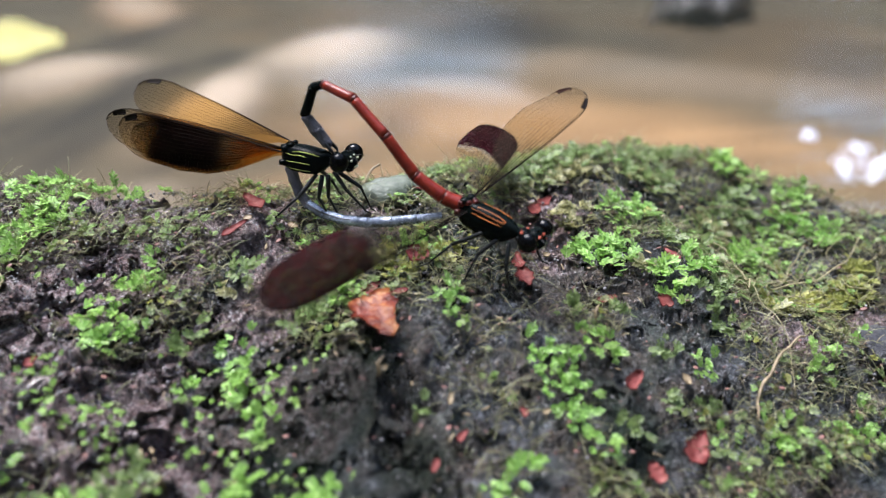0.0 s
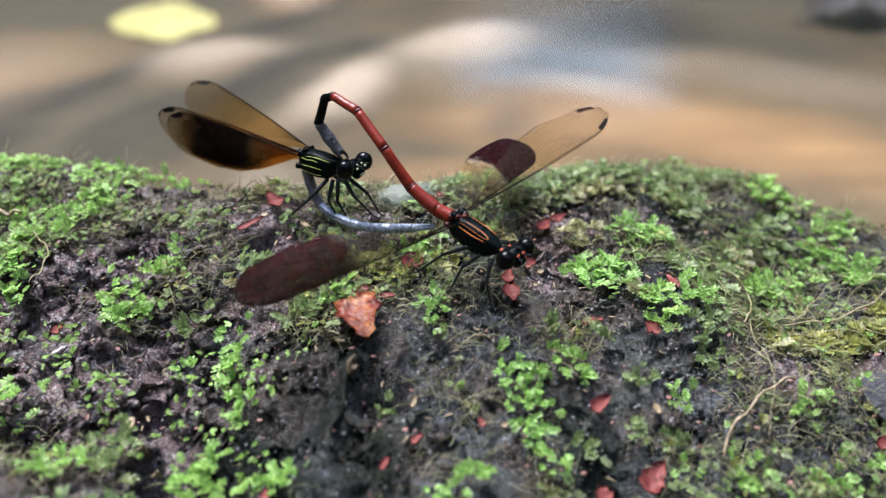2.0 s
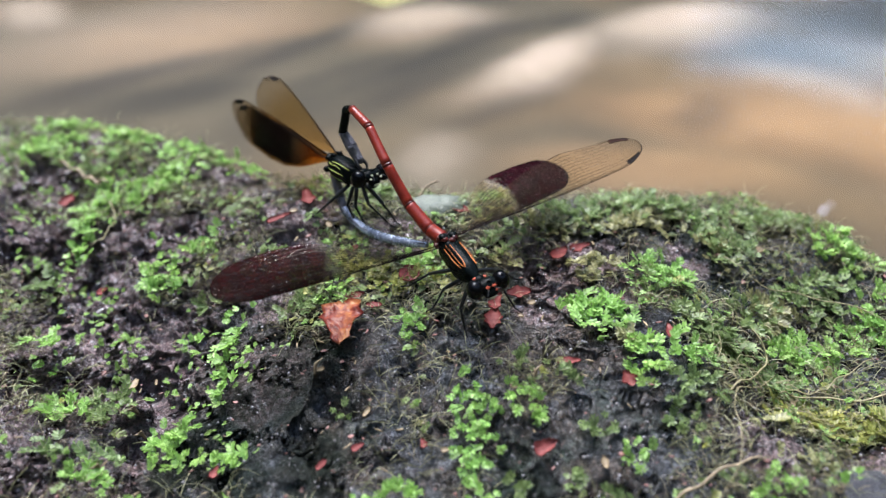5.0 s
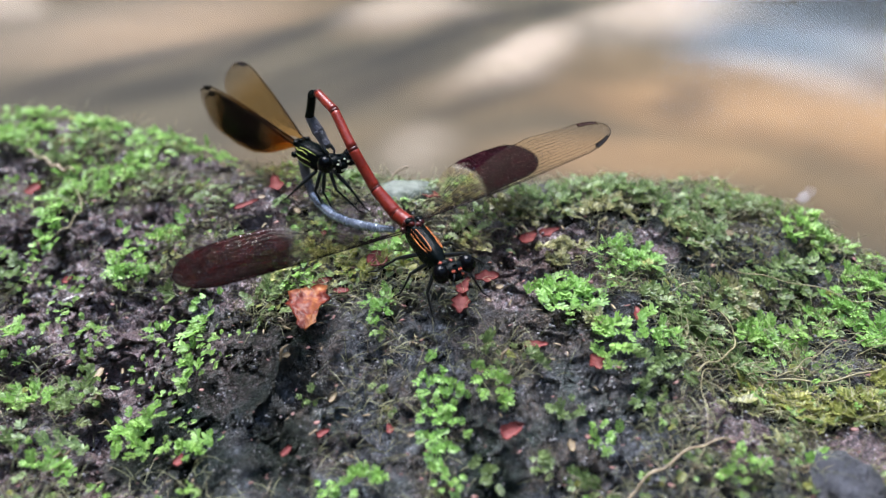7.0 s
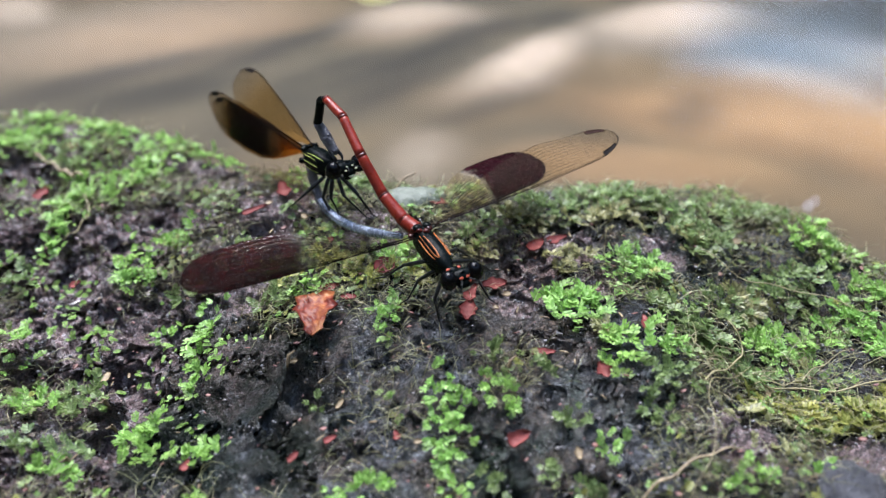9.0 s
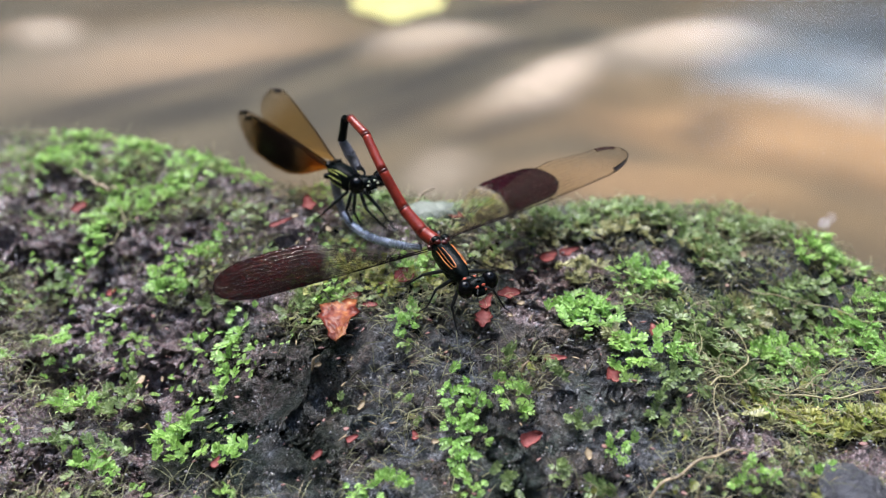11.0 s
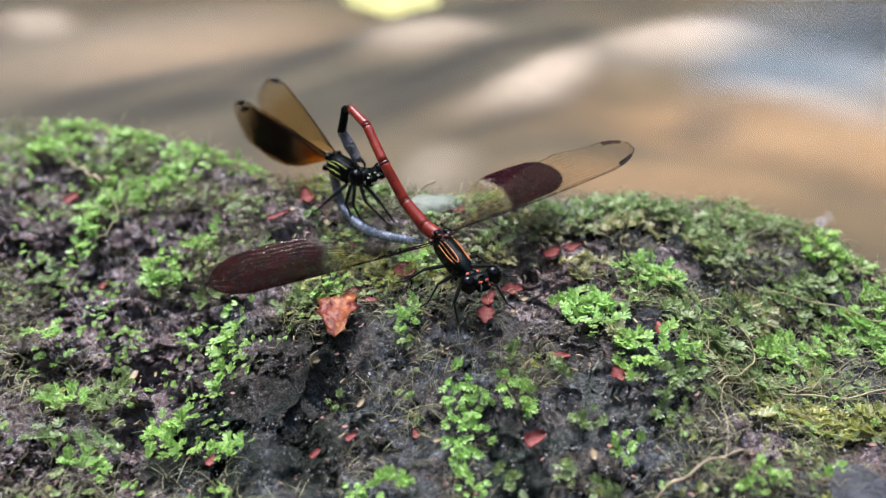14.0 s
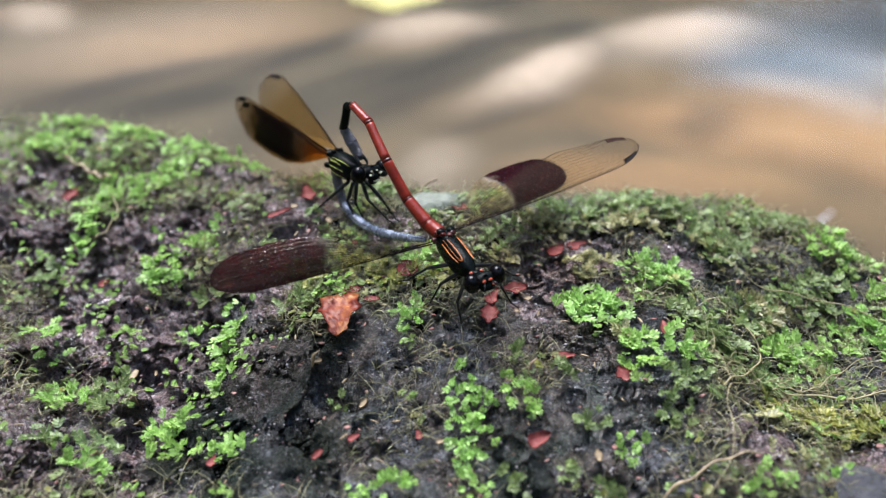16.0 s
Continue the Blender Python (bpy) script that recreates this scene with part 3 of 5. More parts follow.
def build_stream():
    xs, ys = ticks(-600, 900, 10, -30000, 30000), ticks(60, 1300, 10, -30000, 30000)
    x, y = np.meshgrid(xs, ys)
    near = np.exp(-((x / 2500) ** 2 + (y / 2500) ** 2))
    lit_patches, shade_bands = strewn(x, y, LIT_PATCHES, 400), strewn(x, y, SHADE_BANDS, 440)
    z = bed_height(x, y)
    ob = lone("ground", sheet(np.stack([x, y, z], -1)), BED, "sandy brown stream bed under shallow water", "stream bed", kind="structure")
    for name, values in (("lit_patches", lit_patches), ("shade_bands", shade_bands), ("ochre", strewn(x, y, OCHRE_BARS, 470))):
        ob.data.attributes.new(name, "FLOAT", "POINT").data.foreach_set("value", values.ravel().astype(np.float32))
    z = near * (1.1 * waves(x, y + 0.4 * x, 170, 91, 2) + 0.12 * waves(x, y, 45, 95, 1))
    z = z + 3.0 * np.exp(-(((x - 300) / 70) ** 2 + ((y - 190) / 60) ** 2)) * np.sin(y / 5.5 + 0.04 * x)
    water = lone("water", sheet(np.stack([x, y, z], -1)), WATER, "shallow brown stream water with soft ripples", "water", kind="structure")
    water.visible_shadow = False


build_stream()


def build_backdrop():
    """Unseen dark walls all round, added to shape the water's reflections; in the gap between the lower and upper wall
    the sky shows.
    """
    bank, crowns = [], []
    for a in np.radians(np.arange(0, 361, 1.5)):
        deg = (math.degrees(a) + 180) % 360 - 180
        gap, side = math.exp(-((deg - 23.5) / 8.5) ** 4), math.exp(-((deg - 53) / 4) ** 4)
        far = 5200 + 300 * noise.noise(Vector((2 * math.cos(a), 2 * math.sin(a), 7.7)))
        x, y = math.sin(a), math.cos(a)
        wob = 1 + 0.04 * noise.noise(Vector((9 * x, 9 * y, 0.3)))
        bank.append([(x * far, y * far, z) for z in (-300, 200, (1120 - 215 * gap + 60 * side) * wob)])
        low = (1050 - 10 * gap + 330 * side) * wob
        crowns.append([(x * (far - 60), y * (far - 60), z) for z in (low, 0.5 * (low + 5000), 5200 * wob)] + [(x * (far + 2500), y * (far + 2500), 5600 * wob)])
    # Plain walls out of view, standing in for wooded banks and crowns.
    lone("backdrop_bank", sheet(np.array(bank)), UNSEEN_WALL, "unseen dark green wall that keeps low sky off the water", "trees", kind="structure")
    lone("backdrop_crowns", sheet(np.array(crowns)), UNSEEN_WALL, "unseen dark green upper wall that blocks sky light", "trees", kind="structure")


build_backdrop()


def build_stream_things():
    lone("dark_stone", ball(np.array([785, 810, -24]), (82, 15, 0), (-10, 48, 0), (0, 0, 46), 20, 40, 0.6, 9), DARK_STONE, "dark wet boulder standing in the stream", "stone")
    # A broad yellow leaf lying flat on the bed.
    u, v = np.meshgrid(np.linspace(0, 1, 15), np.linspace(-1, 1, 11), indexing="ij")
    wide = 190 * np.sin(np.pi * np.clip(u * 0.94 + 0.03, 0, 1)) ** 0.7 * (1 + 0.10 * np.sin(13 * u))
    x, y = -172 + 140 * u, 1140 - 40 * u + wide * v
    lone("sunken_leaf", slab(np.stack([x, y, bed_height(x, y) + 1.6 + np.sin(4 * u)], -1), 0.9), YELLOW_LEAF, "broad yellow-green leaf lying in the shallow stream", "leaf")
    # White beads added as stand-ins for sky glints on the water by the rock.
    rng = np.random.default_rng(15)
    for x, y, wide, count in ((302, 176, 18, 70), (318, 222, 5, 9), (154, 221, 4, 2)):
        shapes = []
        for _ in range(count):
            a, r = rng.uniform(0, 6.3), wide * math.sqrt(rng.random())
            k = rng.uniform(0.6, 1.7)
            u, v = 0.75 * r * math.cos(a), 1.9 * r * math.sin(a)
            shapes.append(ball(np.array([x - 0.61 * u + 0.79 * v, y + 0.79 * u + 0.61 * v, 0.4 * k]), (k, 0, 0), (0, k, 0), (0, 0, 0.8 * k), 6, 9))
        lone("foam", joined(*shapes), SKY_GLINT, "cluster of white beads standing in for sky glints on the water", "foam", "foam on the stream")


build_stream_things()

# ---- the damselflies ----


class Loft:
    """A body between two points with rings of changing size: stations of place along it, half breadth, rise and drop."""

    def __init__(self, a, b, stations, up=(0, 0, 1)):
        self.a, self.b = np.array(a, float), np.array(b, float)
        self.way = unit(self.b - self.a)
        self.side = unit(np.cross(self.way, up))
        self.top = np.cross(self.side, self.way)
        self.st = np.array(stations, float)

    def at(self, s, angle, lift=0.0):
        """angle: 0 at the top, growing towards the body's own right side."""
        w, h, d = (np.interp(s, self.st[:, 0], self.st[:, k]) for k in (1, 2, 3))
        c, q = math.cos(angle), math.sin(angle)
        tall = h if c > 0 else d
        c, q = math.copysign(abs(c) ** 0.68, c), math.copysign(abs(q) ** 0.68, q)
        return self.a + (self.b - self.a) * s + self.side * q * (w + lift) + self.top * c * (tall + lift)

    def shape(self, rings=22, sides=22):
        s = np.linspace(0, 1, rings)
        rows = np.array([[self.at(k, 2 * math.pi * j / sides) for j in range(sides + 1)] for k in s])
        return sheet(rows)

    def stripe(self, line, breadth=0.12, n=24):
        """A raised band along (place, angle) points."""
        pts = glide([(s, a, 0) for s, a in line], n)
        return tube([self.at(s, a, 0.01) for s, a, _ in pts], [breadth * 0.5, breadth, breadth, breadth * 0.5], 6, 0.5)


def segment(a, b, r0, r1, material, parent, ring=None, label=""):
    """One abdomen segment, a little swollen at its ends, with a dark band at its far joint."""
    a, b = np.array(a, float), np.array(b, float)
    s = np.linspace(0, 1, 9)
    r = r0 + (r1 - r0) * s
    r = r * (1 + 0.035 * np.exp(-((s - 1) / 0.12) ** 2) + 0.03 * np.exp(-(s / 0.12) ** 2))
    bow = unit(np.cross(b - a, (0.3, 0.5, 0.2))) * 0.04
    seg = part("abdomen_segment", tube(a + (b - a) * s[:, None] + bow * np.sin(np.pi * s)[:, None], r, 14), material, parent, label)
    if ring:
        w = b - a
        part("joint_band", tube([b - w * 0.05, b - w * 0.02, b + w * 0.02], [r1 * 1.045, r1 * 1.06, r1 * 1.04], 14), ring, seg, "dark joint band")
    return seg


def wing(parent, base, tip, trail, breadth, material, vein, label, widths=None, sweep=0.0, camber=0.5, mark=(0.86, 0.94), mark_label="black wing mark", seed=0, cells=58, smudge=None, edge=0.06):
    """A thin ribbed wing: membrane, a net of veins and a dark mark at the leading edge."""
    base, tip, apex = np.array(base, float), np.array(tip, float), np.array(tip, float)
    for _ in range(3):
        long = np.linalg.norm(tip - base)
        u = (tip - base) / long
        c = np.array(trail, float) - base
        c = unit(c - u * (c @ u))
        tip = apex - c * (0.42 * breadth)
    n = np.cross(u, c)
    prof = widths or ((0, 0.05), (0.06, 0.12), (0.16, 0.36), (0.3, 0.68), (0.45, 0.9), (0.62, 1.0), (0.78, 0.97), (1, 0.9))
    ps, pw = np.array(prof).T
    rng = np.random.default_rng(seed)

    def place(s, v, lift=0.0):
        """s along the wing, v from the leading edge (0) to the trailing edge (1)."""
        # The last fifth closes in a round tip.
        close = math.sqrt(max(0.0004, 1 - max(0, (s - 0.8) / 0.2) ** 2))
        w = np.interp(min(s, 0.8), ps, pw) * breadth * close
        lead = -0.05 * breadth * np.sin(np.pi * s) + 0.42 * breadth * (1 - close)
        rib = 0.06 * np.cos(v * 22) * np.exp(-2.0 * v) * np.minimum(1, 6 * s)
        droop = camber * np.sin(np.pi * np.clip(v, 0, 1)) * np.sin(np.pi * s) + 0.05 * np.sin(9 * s + 5 * v + seed)
        return base + u * (s * long) + c * (lead + v * w + sweep * s * s * long) + n * (rib + droop + lift)

    S, V = np.concatenate([np.linspace(0, 0.79, 34), 0.8 + 0.2 * np.sin(np.linspace(0, math.pi / 2, 16))]), np.linspace(0, 1, 15)
    rows = np.array([[place(s, v) for v in V] for s in S])
    uv = np.array([[(s, v) for v in V] for s in S]).reshape(-1, 2)
    v0, t0 = sheet(rows)
    film = part("wing", (v0, t0), material, parent, label, True, uv)
    lines = []
    knots = [0.0, 0.03, 0.075, 0.13, 0.19, 0.25, 0.32, 0.39, 0.46, 0.54, 0.62, 0.70, 0.79, 0.89, 1.0]
    bent = lambda s, v: min(1.0, v * (1 + 0.3 * s * s)) if 0.08 < v < 1 else v  # noqa: E731
    for k, v in enumerate(knots):
        starts = 0.0 if v < 0.2 else min(0.05 + 0.5 * (v - 0.2) ** 1.2, 0.4)
        s = np.concatenate([np.linspace(starts, 0.79, 26), 0.8 + 0.1995 * np.sin(np.linspace(0, math.pi / 2, 14))])
        fat = edge if k in (0, 1) else 0.03 if k < 5 or v == 1.0 else 0.022
        lines.append(tube([place(q, bent(q, v), 0.02) for q in s], [fat * 1.3, fat, fat * 0.7], 3))
    for a, b in zip(knots[:-1], knots[1:]):
        low = 0.06 if a < 0.2 else 0.10 + 0.45 * (a - 0.2) ** 1.2
        for s in np.arange(low, 0.985, 1.0 / cells):
            s = s + rng.uniform(-0.006, 0.006)
            bend = 0.02 * rng.uniform(-1, 1)
            one, two = bent(s, a), bent(s, b)
            if two - one > 0.01:
                lines.append(tube([place(s, one, 0.015), place(s + bend * 0.3, (one + two) / 2, 0.015), place(s + bend * 0.6, two, 0.015)], 0.015, 3))
    part("vein_net", joined(*lines), vein, film, "fine dark net of veins", False)
    if mark:
        q = np.array([[place(s, v, 0.06) for v in np.linspace(0.0, 0.15, 4)] for s in np.linspace(*mark, 8)])
        part("wing_mark", slab(q, 0.1), STIGMA, film, mark_label)
    if smudge:
        q = np.array([[place(s, v, 0.05) for v in np.linspace(0.86, 1.0, 4)] for s in np.linspace(*smudge, 8)])
        part("wing_mark", slab(q, 0.08), STIGMA_BROWN, film, "brown mark at the wing tip")
    return film


def leg(parent, points, r0=0.27, label="", spines=True, seed=0):
    """A jointed leg: thigh, shin and foot, with fine bristles on the shin."""
    p = [np.array(q, float) for q in points]
    rng = np.random.default_rng(seed)
    shapes = [tube(glide(p[:2], 5), [r0, r0 * 1.1, r0 * 0.8], 8), ball(p[1], (r0 * 0.85, 0, 0), (0, r0 * 0.85, 0), (0, 0, r0 * 0.85), 6, 8)]
    r = r0 * 0.68
    for a, b in zip(p[1:-1], p[2:]):
        shapes.append(tube(glide([a, b], 5), [r, r * 0.8, r * 0.6], 7))
        r *= 0.62
    limb = part("leg", joined(*shapes), LEG, parent, label)
    if spines:
        hairs, a, b = [], p[1], p[2]
        out = unit(np.cross(b - a, (0.2, 1, 0.1)))
        for k in np.linspace(0.12, 0.9, 8):
            for s in (-1, 1):
                q = a + (b - a) * k
                hairs.append(tube([q, q + s * out * 0.75 + (b - a) * 0.09 + rng.normal(0, 0.05, 3)], [0.035, 0.012], 3))
        part("bristles", joined(*hairs), LEG, limb, "", False)
    return limb


def head(parent, left, right, face, r, spots, labrum, eye_label="glossy dark eye"):
    """A broad head: two round eyes joined by a dumb-bell, a face below, feelers and pale marks."""
    left, right = np.array(left, float), np.array(right, float)
    mid, e, f = (left + right) / 2, unit(right - left), unit(face)
    f = unit(f - e * (f @ e))
    t = np.cross(e, f)
    if t[2] < 0:
        t = -t
    gap = np.linalg.norm(right - left)
    core = joined(ball(mid, e * gap * 0.5, f * r * 0.85, t * r * 0.72, 12, 18), ball(mid + f * r * 0.75 - t * r * 0.35, e * r * 0.85, f * r * 0.62, t * r * 0.7, 10, 14),
                  ball(mid + f * r * 0.6 - t * r * 0.95, e * r * 0.6, f * r * 0.5, t * r * 0.42, 10, 14))
    h = part("head", core, BLACK, parent)
    for c in (left, right):
        part("eye", ball(c, e * r * 0.92, f * r * 1.05, t * r * 1.08, 16, 22), EYE, h, eye_label)
    for k in (-1, 1):
        root = mid + e * k * r * 0.42 + f * r * 0.75 + t * r * 0.45
        part("feeler", tube(glide([root, root + f * 0.6 + e * k * 0.35 + t * 0.35, root + f * 1.3 + e * k * 0.8 + t * 0.2], 7), [0.09, 0.05, 0.02], 6), LEG, h)
    for a, b, s, mat in spots:
        d = unit(e * a + f * b[0] + t * b[1])
        p = mid + e * a * gap * 0.27 + f * b[0] * r * 0.95 + t * b[1] * r * 0.72
        part("face_spot", ball(p, e * s, f * s * 0.6, t * s * 0.6, 7, 10), mat, h, "small bright spot")
    if labrum:
        p = mid + f * r * 1.28 - t * r * 0.42
        part("lip", ball(p, e * r * 0.45, f * r * 0.15, t * r * 0.2, 7, 12), labrum, h, "pale shining lip")
    return h


def build_male():
    m = thing("damselfly", (-1.0, -1.0, 79.0), "black damselfly with red abdomen and maroon hindwings, gripping its mate", "damselfly", "coupled damselflies")
    body = Loft((-4.5, 4.9, 88.4), (-0.1, -2.7, 86.6), [(0, 0.5, 0.4, 0.5), (0.05, 0.9, 0.8, 1.0), (0.13, 1.2, 1.55, 1.7), (0.2, 1.18, 1.35, 2.1), (0.4, 1.25, 1.5, 2.4), (0.62, 1.28, 1.45, 2.5), (0.8, 1.1, 1.2, 2.0), (0.92, 0.85, 0.8, 1.2), (1, 0.4, 0.3, 0.5)])
    th = part("thorax", body.shape(), BLACK, m)
    for k in (-1, 1):
        part("stripe", body.stripe([(0.34, 0.50 * k), (0.55, 0.42 * k), (0.74, 0.48 * k), (0.82, 0.72 * k), (0.76, 0.98 * k), (0.55, 0.98 * k), (0.28, 0.92 * k)], 0.07), ORANGE, th, "narrow orange loop")
        part("stripe", body.stripe([(0.3, 1.35 * k), (0.55, 1.4 * k), (0.78, 1.35 * k)], 0.07), ORANGE, th, "narrow orange line")
        part("wing_root", ball(body.at(0.14, 0.5 * k), (0.65, 0, 0), (0, 0.65, 0), (0, 0, 0.45), 8, 12), BLACK, th)
    for k, (s, a, r) in enumerate([(0.05, 0.0, 0.5), (0.12, 0.95, 0.55), (0.12, -0.95, 0.55), (0.2, 0.45, 0.5), (0.2, -0.45, 0.5), (0.27, 0.0, 0.42), (0.1, 1.6, 0.6), (0.1, -1.6, 0.6)]):
        part("hinge_plate", ball(body.at(s, a, 0.05), (r, 0.1, 0), (-0.1, r * 0.8, 0), (0, 0, r * 0.75), 8, 12, 0.4, k + 3), DARK_RED, th, "dark maroon wing hinge")
    part("neck_plate", ball(np.array([0.3, -3.4, 86.6]), (1.0, 0.2, 0), (-0.15, 0.75, 0), (0, 0, 0.75), 10, 14), BLACK, m)
    for k in (-1, 1):
        part("neck_spot", ball(np.array([0.3, -3.4, 87.05]) + np.array([0.62, 0.35, 0]) * k, (0.28, 0.1, 0), (0, 0.22, 0), (0, 0, 0.2), 7, 10), CORAL, m, "coral spot")
    head(m, (-0.25, -5.0, 86.2), (2.95, -3.4, 86.8), (0.42, -0.72, -0.5), 1.2,
         [(-0.45, (0.55, 0.75), 0.27, CORAL), (0.45, (0.55, 0.75), 0.27, CORAL), (-0.3, (0.95, 0.1), 0.27, CORAL), (0.55, (0.95, 0.15), 0.27, CORAL), (0.0, (1.25, -0.9), 0.24, ORANGE)], CREAM)
    # Abdomen, from the thorax up and over to the mate's neck.
    line = [(-4.5, 4.4, 88.7), (-6.2, 5.5, 89.6), (-9.0, 7.7, 92.2), (-12.0, 9.6, 97.2), (-14.6, 13.2, 101.3), (-17.2, 16.6, 102.7)]
    for i, (a, b, r0, r1) in enumerate(zip(line, line[1:], (1.05, 0.95, 0.78, 0.70, 0.66), (0.95, 0.80, 0.70, 0.64, 0.58))):
        segment(a, b, r0, r1, RED, m, DARK_RED, "brick-red abdomen segment" if i else "broad red first abdomen segment")
    tail = [(-17.2, 16.6, 102.7), (-18.2, 17.8, 102.2), (-19.1, 19.5, 98.4), (-17.9, 18.9, 96.4), (-16.7, 18.0, 94.5)]
    for i, (a, b, r0, r1) in enumerate(zip(tail, tail[1:], (0.56, 0.60, 0.66, 0.86), (0.60, 0.64, 0.88, 0.72))):
        segment(a, b, r0, r1, BLACK if i < 2 else SLATE, m, None, "black bent abdomen end" if i < 2 else "slate-grey abdomen tip")
    for k in (-1, 1):
        part("clasper", tube(glide([(-16.9 + 0.3 * k, 18.1 + 0.3 * k, 94.9), (-16.2 + 0.5 * k, 17.5 + 0.5 * k, 94.0), (-15.9 + 0.25 * k, 17.2 + 0.25 * k, 93.3)], 7), [0.3, 0.22, 0.1], 8), LEG, m)
    for x, y, z, r in ((-18.6, 19.4, 97.4, 0.5), (-17.6, 18.6, 95.9, 0.62), (-17.1, 18.7, 95.3, 0.5), (-16.8, 17.9, 94.7, 0.55), (-17.9, 18.2, 96.4, 0.45)):
        part("end_plate", ball(np.array([x, y, z]), (r, 0.1, -0.2), (-0.1, r * 0.8, 0), (0.2, 0, r), 8, 12, 0.5, int(100 * r)), SLATE, m, "slate-grey lumpy plate")
    # Wings: the clear forewings lie over the broad dark hindwings.
    fore = ((0, 0.05), (0.06, 0.12), (0.16, 0.36), (0.3, 0.68), (0.45, 0.9), (0.62, 0.98), (0.78, 0.86), (1, 0.7))
    stalked = ((0, 0.05), (0.1, 0.10), (0.2, 0.24), (0.32, 0.48), (0.45, 0.78), (0.58, 0.97), (0.72, 1.0), (0.84, 0.95), (1, 0.9))
    wing(m, (-2.1, 3.8, 89.6), (23.9, 19.8, 96.8), (10.2, 17.7, 96.6), 6.6, WING_CLEAR, VEIN, "clear amber-tinted forewing with dark veins", fore, seed=1, mark=(0.88, 0.965), smudge=(0.87, 0.96))
    hind = ((0, 0.06), (0.08, 0.2), (0.2, 0.55), (0.35, 0.88), (0.5, 1.0), (0.68, 1.0), (0.82, 0.95), (1, 0.9))
    wing(m, (-2.5, 4.2, 89.4), (14.0, 25.4, 90.6), (0.8, 19.9, 93.4), 7.2, WING_MAROON, VEIN, "clear-based hindwing with glossy maroon outer half", hind, seed=2, mark=None, camber=0.9)
    wing(m, (-4.8, 2.7, 88.5), (-32.5, -7.1, 86.7), (-22.7, -0.2, 91.6), 5.6, WING_MAROON_NEAR, VEIN_RED, "clear-based hindwing with glossy maroon outer half", stalked, seed=3, edge=0.03, mark=None, camber=-0.45)
    wing(m, (-4.6, 2.1, 88.5), (-34.6, -8.4, 86.9), (-24.0, -1.5, 91.6), 5.2, WING_CLEAR_NEAR, VEIN_RED, "clear amber-tinted forewing with dark veins", stalked, seed=4, edge=0.03, mark=None, camber=-0.3)
    # Legs.
    leg(m, [(-2.6, 0.3, 86.3), (-6.2, 3.1, 84.1), (-9.0, 4.6, 81.4), (-10.3, 5.2, 80.9)], seed=1)
    leg(m, [(-1.8, -0.9, 85.6), (-4.2, 0.2, 83.4), (-5.6, 0.8, 80.2), (-6.6, 0.7, 79.6)], seed=2)
    leg(m, [(-1.0, -2.0, 85.2), (-2.0, -3.0, 82.4), (-1.4, -3.2, 79.2), (-1.0, -3.8, 78.4)], seed=3)
    leg(m, [(0.2, -1.6, 85.4), (3.6, -0.2, 83.6), (5.2, 0.2, 80.6), (6.2, 0.0, 80.0)], seed=4)
    leg(m, [(-0.6, 0.4, 86.0), (3.0, 3.6, 84.6), (5.6, 6.4, 81.6), (6.8, 7.2, 81.2)], seed=5)
    leg(m, [(-1.4, 1.6, 86.2), (0.8, 6.2, 85.0), (2.8, 9.6, 82.0), (3.6, 10.8, 81.9)], seed=6)
    return m


